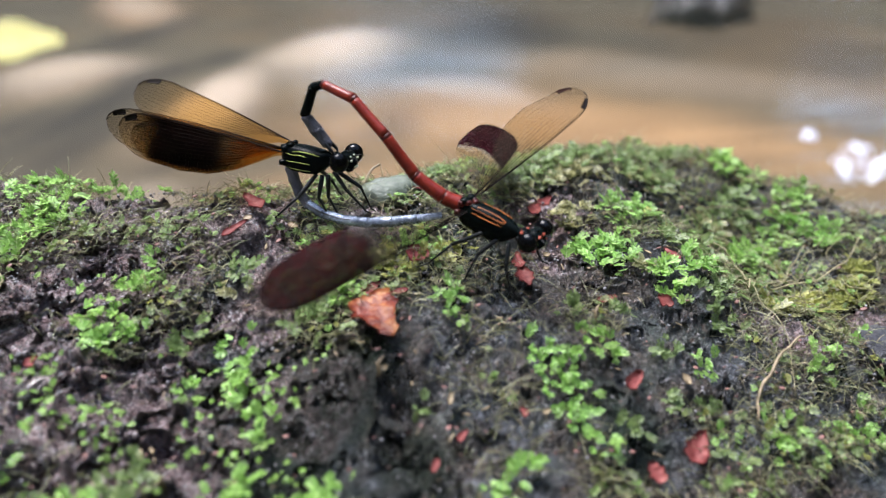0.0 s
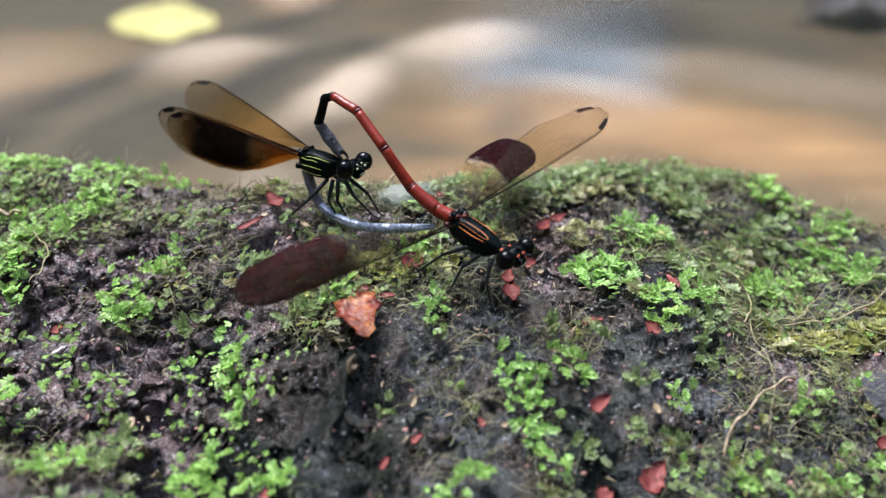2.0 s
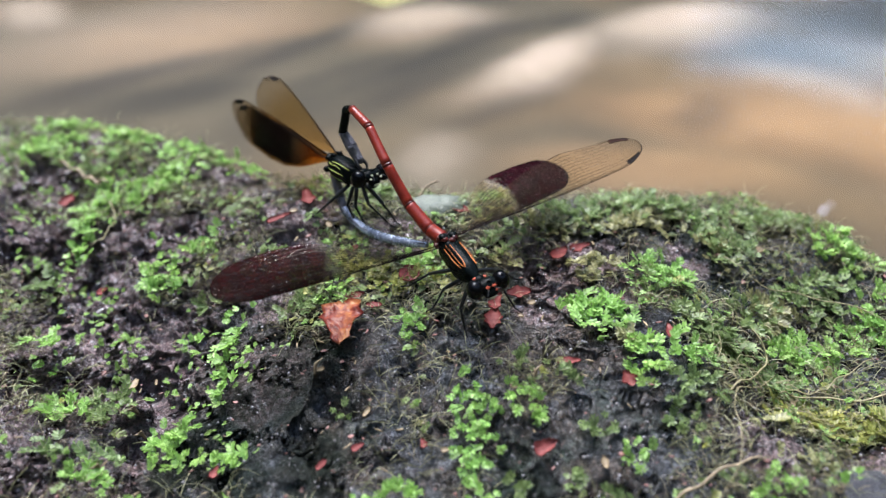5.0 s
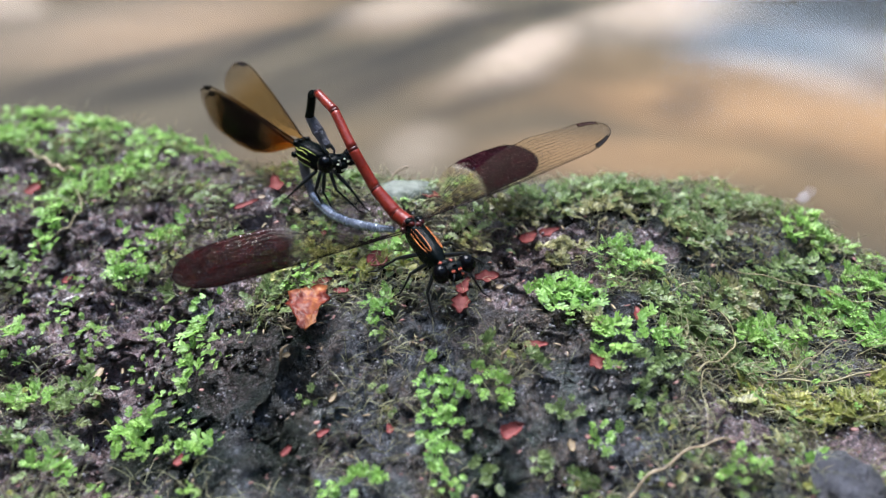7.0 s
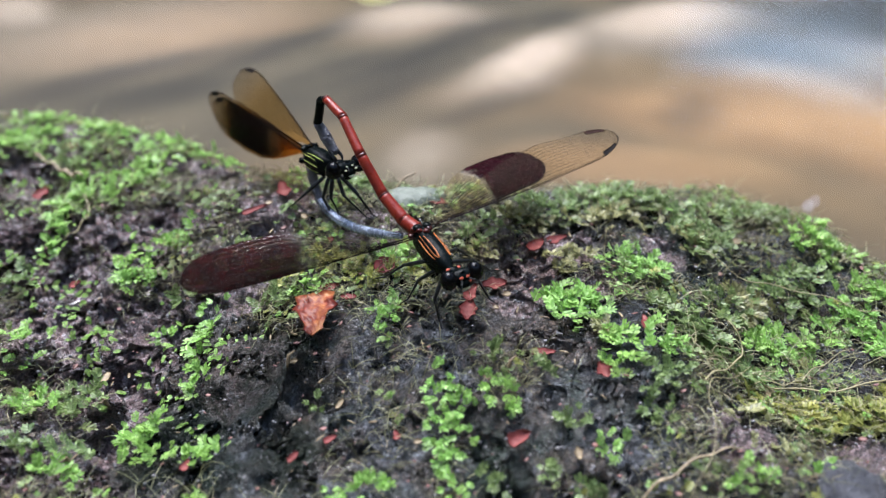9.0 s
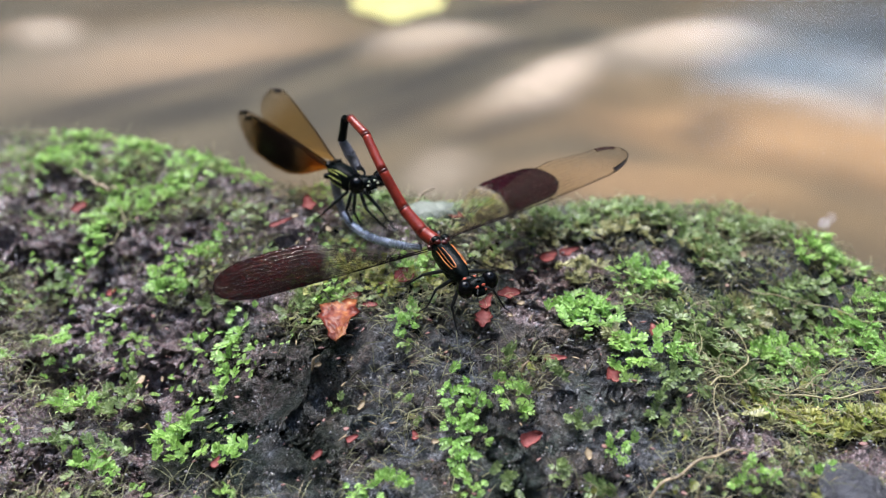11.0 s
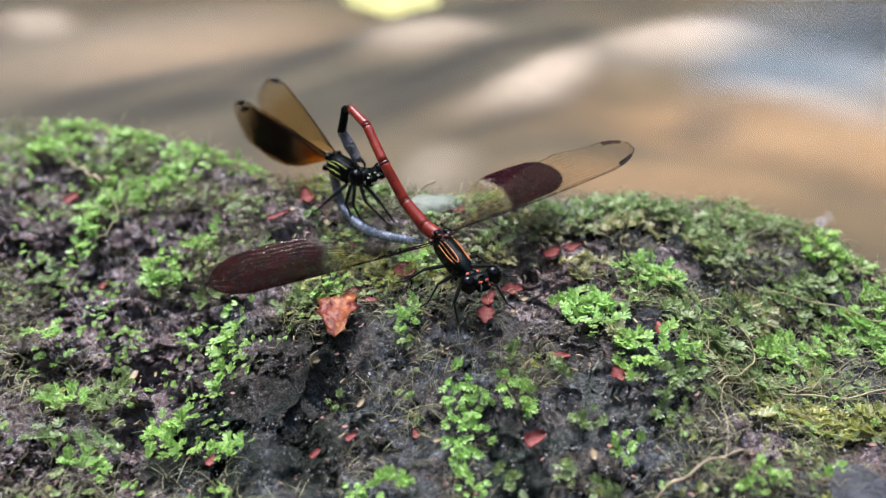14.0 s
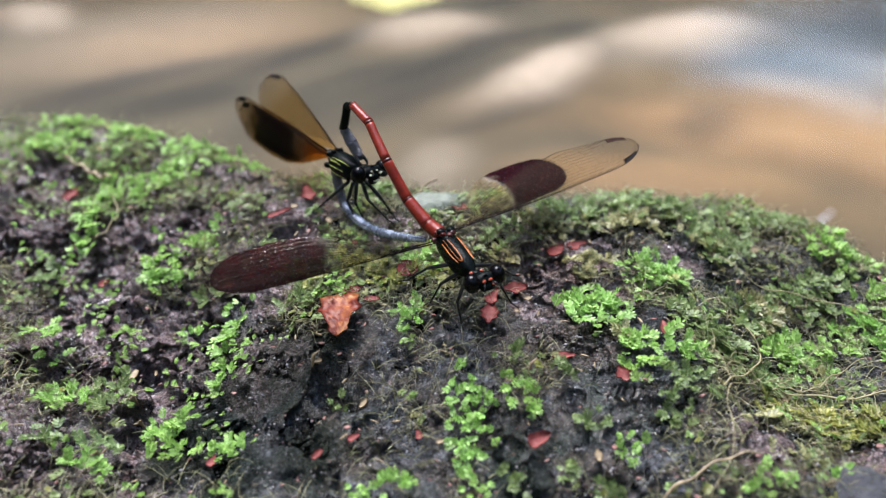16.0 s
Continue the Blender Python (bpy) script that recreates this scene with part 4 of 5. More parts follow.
def build_female():
    f = thing("damselfly", (-18.0, 19.0, 84.0), "black damselfly with smoky amber wings and silvery abdomen looped forward", "damselfly", "coupled damselflies")
    body = Loft((-21.6, 22.4, 92.4), (-16.6, 17.4, 92.9), [(0, 0.5, 0.6, 0.8), (0.06, 0.95, 1.45, 1.3), (0.2, 1.3, 1.85, 1.75), (0.45, 1.5, 1.65, 2.1), (0.68, 1.5, 1.25, 2.2), (0.84, 1.2, 0.95, 1.7), (0.95, 0.8, 0.8, 1.0), (1, 0.4, 0.4, 0.5)])
    th = part("thorax", body.shape(), BLACK, f)
    for k in (-1, 1):
        part("stripe", body.stripe([(0.3, 1.05 * k), (0.5, 0.95 * k), (0.7, 0.98 * k), (0.84, 1.2 * k)], 0.075), LIME, th, "curved yellow-green stripe")
        part("stripe", body.stripe([(0.12, 1.6 * k), (0.4, 1.62 * k), (0.66, 1.7 * k)], 0.075), LIME, th, "curved yellow-green stripe")
        part("stripe", body.stripe([(0.16, 1.2 * k), (0.3, 1.32 * k), (0.46, 1.28 * k), (0.6, 1.42 * k)], 0.06), LIME, th, "curved yellow-green stripe")
        part("stripe", body.stripe([(0.14, 2.1 * k), (0.42, 2.15 * k), (0.62, 2.2 * k)], 0.075), LIME, th, "curved yellow-green stripe")
        part("wing_root", ball(body.at(0.12, 0.45 * k), (0.6, 0, 0), (0, 0.6, 0), (0, 0, 0.45), 8, 12), BLACK, th)
    for k, (s, a, r) in enumerate([(0.05, 0.0, 0.55), (0.14, 0.8, 0.55), (0.14, -0.8, 0.55), (0.24, 0.3, 0.45), (0.24, -0.3, 0.45), (0.08, 1.7, 0.6), (0.08, -1.7, 0.6)]):
        part("hinge_plate", ball(body.at(s, a, 0.05), (r, 0.1, 0), (-0.1, r * 0.8, 0), (0, 0, r * 0.75), 8, 12, 0.4, k + 23), BLACK, th)
    part("neck_plate", ball(np.array([-16.1, 17.3, 92.9]), (0.85, 0.85, 0), (-0.5, 0.5, 0), (0, 0, 0.75), 10, 14), BLACK, f)
    head(f, (-16.55, 14.65, 93.0), (-13.35, 17.85, 92.95), (0.70, -0.66, -0.32), 1.22,
         [(-0.4, (0.6, 0.7), 0.2, CREAM), (0.4, (0.6, 0.7), 0.2, CREAM), (-0.75, (0.95, 0.35), 0.24, CREAM), (0.75, (0.95, 0.35), 0.24, CREAM), (-0.35, (1.1, -0.9), 0.24, LIME), (0.35, (1.1, -0.9), 0.24, LIME)], CREAM)
    # Abdomen, down from the thorax and forward beneath her to the mate.
    line = glide([(-21.0, 21.9, 91.2), (-20.5, 21.3, 88.4), (-19.6, 19.9, 86.2), (-17.2, 16.8, 84.9), (-13.6, 12.8, 84.9), (-10.0, 9.0, 85.9), (-6.6, 5.2, 87.3)], 10)
    rad = (0.80, 0.76, 0.70, 0.66, 0.66, 0.68, 0.70, 0.70, 0.60, 0.36)
    for i, (a, b) in enumerate(zip(line, line[1:])):
        segment(a, b, rad[i], rad[i + 1], SLATE if i < 3 else SILVER, f, SLATE if i < 4 else None, "slate-grey abdomen segment" if i < 3 else "silvery blue-grey abdomen segment")
    for k in (-1, 1):
        off = np.array([0.42, 0.42, 0.0]) * k
        part("abdomen_ridge", tube(line[3:] + off * np.linspace(1, 0.5, 7)[:, None] + (0, 0, 0.36), [0.1, 0.13, 0.12, 0.06], 6), SLATE, f, "dark line along the abdomen")
    # Wings, half closed.
    wing(f, (-20.3, 21.0, 94.5), (-36.4, 46.0, 98.9), (-28.3, 20.0, 88.5), 6.4, WING_AMBER, VEIN_AMBER, "smoky amber wing with dark mark", seed=5, mark=(0.89, 0.965))
    wing(f, (-21.1, 21.8, 93.6), (-41.5, 43.6, 94.9), (-21.7, 22.2, 87.9), 6.4, WING_AMBER, VEIN_AMBER, "smoky amber wing with dark mark", seed=6, mark=(0.88, 0.96))
    wing(f, (-21.3, 21.6, 93.1), (-40.2, 41.2, 94.3), (-21.9, 22.0, 87.4), 7.2, WING_BROWN, VEIN_AMBER, "amber wing with broad dark brown band", seed=7, mark=(0.88, 0.96))
    wing(f, (-21.0, 22.3, 93.3), (-38.6, 42.4, 92.7), (-21.6, 22.7, 87.6), 6.6, WING_BROWN, VEIN_AMBER, "amber wing with broad dark brown band", seed=8, mark=(0.88, 0.96))
    # Legs.
    leg(f, [(-18.4, 18.6, 90.6), (-21.4, 17.8, 88.1), (-24.2, 19.9, 85.0), (-25.2, 20.3, 84.4)], 0.29, seed=11)
    leg(f, [(-17.8, 18.0, 90.6), (-18.7, 17.4, 87.8), (-17.6, 17.2, 85.0), (-17.0, 16.9, 84.5)], 0.29, seed=12)
    leg(f, [(-17.2, 17.4, 90.7), (-17.5, 17.0, 87.8), (-16.2, 17.0, 84.8), (-15.6, 17.0, 84.2)], 0.29, seed=13)
    leg(f, [(-16.4, 17.4, 91.0), (-15.4, 15.6, 88.8), (-12.4, 16.8, 84.9), (-11.6, 17.0, 84.4)], 0.29, seed=14)
    leg(f, [(-16.0, 17.9, 91.0), (-13.4, 15.8, 88.9), (-11.5, 17.4, 85.0), (-10.8, 17.6, 84.4)], 0.29, seed=15)
    leg(f, [(-17.6, 19.6, 90.8), (-15.6, 21.6, 88.6), (-13.6, 22.4, 85.0), (-12.8, 22.8, 84.6)], 0.29, seed=16)
    return f


build_male()
build_female()

# ---- bits that lie on the rock ----


def lying(x, y, turn, long, broad, curl, seed, sharp=0.8, n=9, m=7, lift=0.5, pointed=False):
    """A small curved leaf or petal that follows the rock under it."""
    rng = np.random.default_rng(seed)
    c, s = math.cos(turn), math.sin(turn)
    rows = np.zeros((n, m, 3))
    top, centre = up_from(x, y), on_rock(x, y)
    a = unit(np.cross((-s, c, 0), top))
    b = np.cross(top, a)
    for i, u in enumerate(np.linspace(0, 1, n)):
        w = broad / 2 * (np.sin(math.pi * min(1, u * 0.9 + 0.08)) ** sharp) * (1 + 0.3 * rng.uniform(-1, 1))
        if pointed:
            w = broad / 2 * min(1, 0.55 + 2.2 * u) * (1 - u) ** 0.62 * (1 + 0.22 * rng.uniform(-1, 1)) + 0.05
        for j, v in enumerate(np.linspace(-1, 1, m)):
            d = 0.5 * curl * (v * v + 0.6 * (u - 0.4) ** 2) + 0.05 * broad * rng.uniform(-1, 1)
            rows[i, j] = centre + a * ((u - 0.5) * long) + b * (w * v) + top * (lift + d)
    return slab(rows, 0.14)


PETALS = [(25.8, -0.6, 1.7, 3.0, 1.9, 0.5), (19.4, -7.4, 2.0, 2.3, 1.7, 0.7), (8.2, -15.8, 0.4, 3.0, 2.2, 0.8), (11.9, -5.1, 0.1, 3.2, 1.3, 0.3),
          (-9.0, 7.6, 0.6, 3.2, 2.6, 0.9), (-16.6, 5.0, 0.2, 3.0, 1.8, 0.6), (-13.7, 2.7, 0.0, 2.2, 1.0, 0.3), (16.0, 16.5, 0.5, 3.4, 2.0, 0.6),
          (12.6, 14.3, 0.9, 3.6, 2.2, 0.8), (-2.1, 22.6, 2.8, 3.4, 1.8, 0.6)]
PETALS_MORE = [(-26.0, 24.6, 1.9, 4.2, 2.4, 0.8), (-29.5, 19.9, 0.3, 4.0, 1.2, 0.4), (-68.0, 33.0, 1.2, 3.4, 2.6, 0.9), (-67.4, 45.2, 0.3, 3.6, 2.2, 0.7),
               (6.0, 4.6, 0.2, 3.4, 1.9, 0.6), (2.9, 2.6, 1.1, 3.0, 1.8, 0.7), (2.4, 0.0, 1.4, 3.6, 2.4, 0.8), (-14.3, -15.4, 0.4, 1.7, 1.0, 0.3), (-31.8, -16.4, 1.2, 1.6, 1.2, 0.4),
               (-55.4, 12.6, 0.4, 1.8, 1.3, 0.4), (12.0, -23.4, 0.6, 4.2, 3.4, 1.1), (5.1, -24.4, 1.8, 2.6, 2.2, 0.9), (-6.4, -15.0, 2.0, 1.2, 0.9, 0.3),
               (41.4, -26.2, 0.2, 2.6, 1.6, 0.5), (-18.5, -17.4, 0.7, 1.6, 1.0, 0.3), (-17.6, 14.4, 0.5, 1.6, 1.4, 0.5)]
for i, (x, y, turn, long, broad, curl) in enumerate(PETALS + PETALS_MORE):
    size = "small " if long < 2 else ""
    lone("petal", lying(x, y, turn, long, broad, curl, i, pointed=i % 5 in (0, 2, 3)), PETAL, size + "dull red fallen petal lying on wet rock", "petal", "red petals on the rock")

lone("leaf_fragment", lying(-17.7, -0.9, -1.5, 7.6, 6.6, 0.4, 77, 0.55, 13, 11, 0.7, True), LEAF_PIECE, "red and orange rotting leaf piece on dark rock", "leaf")

for i, (x, y, long) in enumerate([(-19.8, -6.7, 1.3), (-13.6, -11.1, 1.5), (15.2, -17.2, 1.6), (4.5, -10.2, 1.2), (44.1, 20.6, 2.6), (-46.5, -2.4, 2.0), (-38.0, -9.8, 1.6), (-3.7, -15.8, 1.2), (42.4, -3.6, 2.8), (-45.0, 1.4, 1.0), (6.0, 0.6, 0.9), (7.6, 3.0, 1.3), (5.4, 5.8, 1.2), (-22.0, 19.5, 1.6), (-27.5, 21.0, 1.3)]):
    lone("plant_scrap", lying(x, y, i * 0.9, long, long * 0.55, 0.25, 200 + i, 0.8, 6, 5, 0.3), LITTER, "tan scrap of dead plant on the rock", "plant scrap", "tan scraps on the rock")


def strand(points, r, lift=0.35, n=26, sides=6):
    """A thread or twig that follows the rock."""
    flat = glide([(x, y, 0) for x, y in points], n)
    wob = np.array([[x, y, float(form(x, y)) + lift + 0.35 * math.sin(i * 0.9) + 0.5] for i, (x, y, _) in enumerate(flat)])
    return tube(wob, [r * 0.7, r, r, r * 0.6], sides)


lone("root_thread", strand([(38.8, 4.6), (40.2, 1.2), (37.2, -3.6), (33.0, -8.6), (31.2, -10.2), (30.4, -9.8)], 0.13, 0.7), ROOT, "pale yellow root thread looped over moss", "root")
lone("root_thread", strand([(40.6, -1.4), (37.0, -6.0), (32.8, -9.4), (31.4, -12.0), (31.4, -14.6), (30.6, -18.6), (28.2, -21.6), (26.6, -24.0)], 0.06, 0.6), ROOT, "pale yellow root thread hanging down the rock", "root")
lone("root_thread", strand([(39.6, -5.8), (42.1, -4.6), (47.7, -5.0), (53.2, -5.6), (58.4, -4.4), (64.0, -1.5)], 0.12, 1.0), ROOT, "pale yellow root thread among moss", "root")
lone("root_thread", strand([(37.0, 15.3), (43.5, 11.4), (50.7, 10.3), (57.7, 6.9), (62.0, 5.0)], 0.075, 1.2), ROOT, "pale yellow root thread lying across moss", "root")
lone("root_thread", strand([(-59.7, 20.2), (-58.2, 22.4), (-57.6, 25.4), (-59.0, 28.6), (-60.5, 30.8)], 0.11, 0.8), ROOT, "pale yellow root thread hanging down the rock", "root")
lone("root_thread", strand([(54, 0.5), (49, -1.6), (45.5, -3.6), (41, -3.0)], 0.09, 1.0), ROOT, "pale yellow root thread among moss", "root")


def build_root_tangle():
    """A mat of fine yellow roots over the moss."""
    rng = np.random.default_rng(61)
    shapes = []
    for _ in range(34):
        x, y = rng.normal((49, -4.5), (8, 3.0))
        a, bend = rng.normal(0.0, 0.9) + (math.pi if rng.random() < 0.5 else 0), rng.normal(0, 0.4)
        line = [(x, y)]
        for _ in range(5):
            a += bend + rng.normal(0, 0.25)
            line.append((line[-1][0] + 1.5 * math.cos(a), line[-1][1] + 1.2 * math.sin(a)))
        lift = rng.uniform(0.3, 2.0)
        p = glide([(u, v, float(form(u, v)) + lift + rng.normal(0, 0.3)) for u, v in line], 16)
        shapes.append(tube(p, [0.03, 0.055, 0.05, 0.02], 4))
    lone("root_tangle", joined(*shapes), ROOT, "tangled mat of fine yellow roots on the moss", "roots", kind="stuff")


build_root_tangle()
lone("twig", strand([(20.4, -24.4), (22.4, -22.2), (25.8, -20.6), (30.0, -18.9), (33.6, -18.4)], 0.20, 0.5), TWIG, "thin forked brown twig lying on the rock", "twig")
lone("twig", strand([(-73.0, 42.0), (-69.0, 39.6), (-65.4, 37.0), (-62.5, 36.0)], 0.35, 0.8), TWIG, "thin brown twig lying in moss", "twig")
for x, y in ((-44.6, -6.7), (-43.2, -9.0), (-46.0, -16.0), (-20.6, -7.4), (7.2, -9.4)):
    d = np.array([0.5, 0.9, 0]) * math.copysign(1, x + 30)
    lone("dry_shoot", joined(*[tube(glide([on_rock(x, y), on_rock(x, y, 1.2 + 0.2 * k) + d * 0.4, on_rock(x, y, 1.6 + 0.3 * k) + d + (0.5 * k, 0, 0)], 7), [0.16, 0.2, 0.06], 6) for k in (-1, 0, 1)]), LITTER, "tan dry moss shoot standing in dark rock", "moss shoot", "dry shoots on the rock")
lone("moss_stalk", tube(glide([(-9.4, 27.0, 83.6), (-8.6, 27.6, 85.0), (-7.2, 28.4, 86.6), (-5.6, 28.8, 87.2)], 12), [0.2, 0.26, 0.16, 0.2], 7), TWIG, "dry brown stalk standing up from the rock", "stalk")
lone("pale_pebble", ball(np.array([-6.0, 24.6, 84.0]), (5.2, 0.5, 0.2), (-0.3, 3.4, 0), (0, 0, 2.4), 18, 28, 0.22, 4), PALE_STONE, "smooth pale grey-green pebble set in the rock", "pebble")
lone("grey_pebble", ball(np.array([45.8, -22.1, 68.4]), (4.2, 0.5, 0.2), (-0.3, 4.6, 0), (0, 0, 2.4), 18, 28, 0.3, 6), plain_material("grey_pebble", (0.014, 0.014, 0.018), (0.070, 0.071, 0.082), 420, 0.4, 0.0, 0.0, 0.9, 0.0012), "rounded grey pebble beside moss", "pebble")

# ---- loose grit ----
ROUGH = np.random.default_rng(5)


def scatter(n, low=(-80, -31), high=(72, 40)):
    return np.stack([ROUGH.uniform(low[0], high[0], n), ROUGH.uniform(low[1], high[1], n)], 1)


def build_grit():
    o = np.array([(1, 0, 0), (-1, 0, 0), (0, 1, 0), (0, -1, 0), (0, 0, 1), (0, 0, -1)], float)
    t = np.array([(0, 2, 4), (2, 1, 4), (1, 3, 4), (3, 0, 4), (2, 0, 5), (1, 2, 5), (3, 1, 5), (0, 3, 5)])
    xy = scatter(9000)
    z = height(xy[:, 0], xy[:, 1])
    verts, tris = [], []
    for i, ((x, y), h) in enumerate(zip(xy, z)):
        s = 0.08 + 0.26 * ROUGH.random() ** 4
        verts.append(o * (s * ROUGH.uniform(0.6, 1.3, (6, 1))) @ np.linalg.qr(ROUGH.normal(size=(3, 3)))[0] + (x, y, h + s * 0.2))
        tris.append(t + 6 * i)
    lone("grit", (np.concatenate(verts), np.concatenate(tris)), CRUMB, "dark loose grains of grit on the rock", "grit", kind="stuff", smooth=False)


build_grit()


def build_crumbs():
    """Uncountable tan and reddish crumbs of dead plants on the bare stone."""
    rng = np.random.default_rng(41)
    for name, mat, count, word in (("plant_crumbs", LITTER, 450, "tan crumbs of dead plants strewn over the rock"), ("red_crumbs", RED_CRUMB, 700, "reddish brown crumbs of petals strewn over the rock")):
        xy = np.stack([rng.uniform(-76, 66, count), rng.uniform(-30, 30, count)], 1)
        z, shapes = height(xy[:, 0], xy[:, 1]), []
        for (x, y), h in zip(xy, z):
            s, a = 0.15 + 0.4 * rng.random() ** 3, rng.uniform(0, 6.3)
            d, e = np.array([math.cos(a), math.sin(a), rng.uniform(-0.4, 0.4)]), np.array([-math.sin(a), math.cos(a), rng.uniform(-0.4, 0.4)])
            thin = 0.3 if mat is LITTER else 0.6
            shapes.append(ball(np.array([x, y, h + 0.25]), d * s * (1.5 if mat is LITTER else 1), e * s * thin * rng.uniform(0.7, 1.2), np.array([0, 0, 0.22 * s]), 4, 6, 0.3, int(rng.integers(99))))
        lone(name, joined(*shapes), mat, word, "plant litter", kind="stuff", smooth=False)


build_crumbs()

# ---- moss ----


def frond(rng, pairs, leaf):
    """A leafy moss shoot along +x: two rows of toothed leaves on a thin stem. Corners and triangles."""
    shape = np.array([(0, 0, 0), (0.52, 0, -0.08), (0.40, 0.27, 0.07), (0.88, 0.20, 0.04), (1.10, 0, -0.06), (0.40, -0.27, 0.07), (0.88, -0.20, 0.04)])
    tri = np.array([(0, 1, 2), (1, 4, 3), (1, 3, 2), (0, 5, 1), (1, 6, 4), (1, 5, 6)])
    parts, bend = [], rng.uniform(-0.25, 0.25)
    step = leaf * 0.44
    spine = lambda s: np.array([s, bend * s * s / 4, 0.10 * s - 0.035 * s * s])  # noqa: E731
    for k in range(pairs):
        s = step * (k + 0.6)
        size = leaf * (0.75 + 0.4 * math.sin(math.pi * (k + 1) / (pairs + 1))) * rng.uniform(0.85, 1.15)
        for side in (-1, 1):
            a = side * rng.uniform(0.6, 1.2)
            c, q = math.cos(a), math.sin(a)
            tip = rng.uniform(0.0, 0.45)
            v = shape * (size, size * rng.uniform(0.8, 1.15), size)
            v[:, 2] += v[:, 0] * tip
            v = v @ np.array([(c, q, 0), (-q, c, 0), (0, 0, 1)]) + spine(s)
            parts.append((v, tri))
    v = shape * leaf * 0.7
    parts.append((v + spine(step * (pairs + 0.4)), tri))
    parts.append(tube([spine(q) for q in np.linspace(0, step * pairs, 4)], 0.06 * leaf, 3))
    return joined(*parts)


SHOOTS = [frond(np.random.default_rng(900 + k), 3 + k % 5, 1.0) for k in range(15)]


def spread(xy, size, tilt, rng, sink=0.1):
    """Moss shoots at the given spots: leaf size, how far they stand up."""
    z = height(xy[:, 0], xy[:, 1])
    verts, tris, at = [], [], 0
    for (x, y), h in zip(xy, z):
        v, t = SHOOTS[rng.integers(len(SHOOTS))]
        top = up_from(x, y)
        yaw = rng.uniform(0, 2 * math.pi)
        a = unit(np.cross(top, (math.sin(yaw), -math.cos(yaw), 0.01)))
        b = np.cross(top, a)
        e = rng.normal(tilt, 0.28)
        a2, t2 = a * math.cos(e) + top * math.sin(e), top * math.cos(e) - a * math.sin(e)
        s = size * rng.uniform(0.7, 1.3)
        verts.append((v * s) @ np.array([a2, b, t2]) + (x, y, h) + top * rng.uniform(-sink, 0.5))
        tris.append(t + at)
        at += len(v)
    return np.concatenate(verts), np.concatenate(tris)


def cushion(i, x, y, rx, ry, tone, size=0.52, thick=1.6):
    """A cushion of moss of its own: densest in its middle, ragged at its edge."""
    rng = np.random.default_rng(3000 + i)
    n = int(max(10, (2.1 if y < -12 else 2.9) * thick * rx * ry))
    r, a = np.sqrt(rng.random(n)) * (1 + 0.22 * rng.normal(size=n)), rng.uniform(0, 2 * math.pi, n)
    xy = np.stack([x + rx * r * np.cos(a), y + ry * r * np.sin(a)], 1)
    for a, b, k in BARE_PATCHES:
        xy = xy[np.hypot(xy[:, 0] - a, xy[:, 1] - b) > 1.3 * k * rng.random(len(xy)) ** 0.5]
    if len(xy) < 3:
        return
    mat, word = {"b": (MOSS_BRIGHT, "bright green leafy moss cushion growing on the rock"), "d": (MOSS_DULL, "dull olive moss cushion growing on the rock"),
                 "y": (MOSS_YELLOW, "yellow-green moss cushion growing on the rock"),
                 "t": (MOSS_TAN, "pale olive-tan feathery moss cushion growing on the rock")}[tone]
    lone("moss_cushion", spread(xy, size * (1.18 if x > 12 and y > -13 else 1.15 if x < -25 else 1.0), 0.42, rng), mat, word, "moss", "moss cushions on the rock", smooth=False)


CUSHIONS_RIGHT = [(17.2, 2.4, 4.6, 3.4, "b"), (13.6, 4.6, 2.2, 1.8, "b"), (26.2, 10.0, 5.0, 2.8, "b"), (21.6, -5.7, 2.0, 3.0, "b"), (27.2, -5.2, 3.9, 1.4, "b"), (33.0, 0.8, 3.2, 2.0, "d"),
                  (38.6, 20.1, 5.4, 4.5, "d"), (49.9, 13.2, 5.4, 3.0, "d"), (57.3, 20.0, 5.0, 3.4, "b"), (48.1, 3.7, 5.0, 2.0, "b"), (43.8, 4.4, 3.0, 2.0, "b"),
                  (56.3, 7.4, 3.6, 2.6, "b"), (60.0, 2.2, 3.0, 3.4, "b"), (61.5, 11.4, 4.0, 2.5, "b"), (45.1, -7.9, 8.0, 2.4, "y"), (52.0, -10.2, 5.0, 2.4, "y")]
CUSHIONS_RIGHT_MORE = [(57.0, -6.4, 3.0, 2.2, "y"), (34.8, -20.8, 2.6, 1.6, "b"), (43.5, -20.1, 2.6, 1.8, "b"), (19.7, -15.9, 2.6, 1.2, "b"), (34.3, 1.5, 4.0, 3.2, "d"), (29.8, 2.6, 3.0, 2.0, "d"),
                       (39.3, -2.0, 4.0, 2.6, "d"), (27.8, -8.8, 3.6, 1.3, "d"), (25.2, -12.0, 2.6, 1.4, "d"), (27.4, 27.0, 8.0, 4.6, "d"), (15.4, 24.0, 5.4, 3.2, "d"),
                       (47.0, 28.0, 8.0, 3.0, "d"), (22.6, -26.4, 2.4, 2.2, "b"), (33.0, -27.6, 2.8, 2.2, "b"), (41.0, -29.0, 3.0, 2.0, "b"), (40.0, 8.5, 4.0, 2.6, "d")]
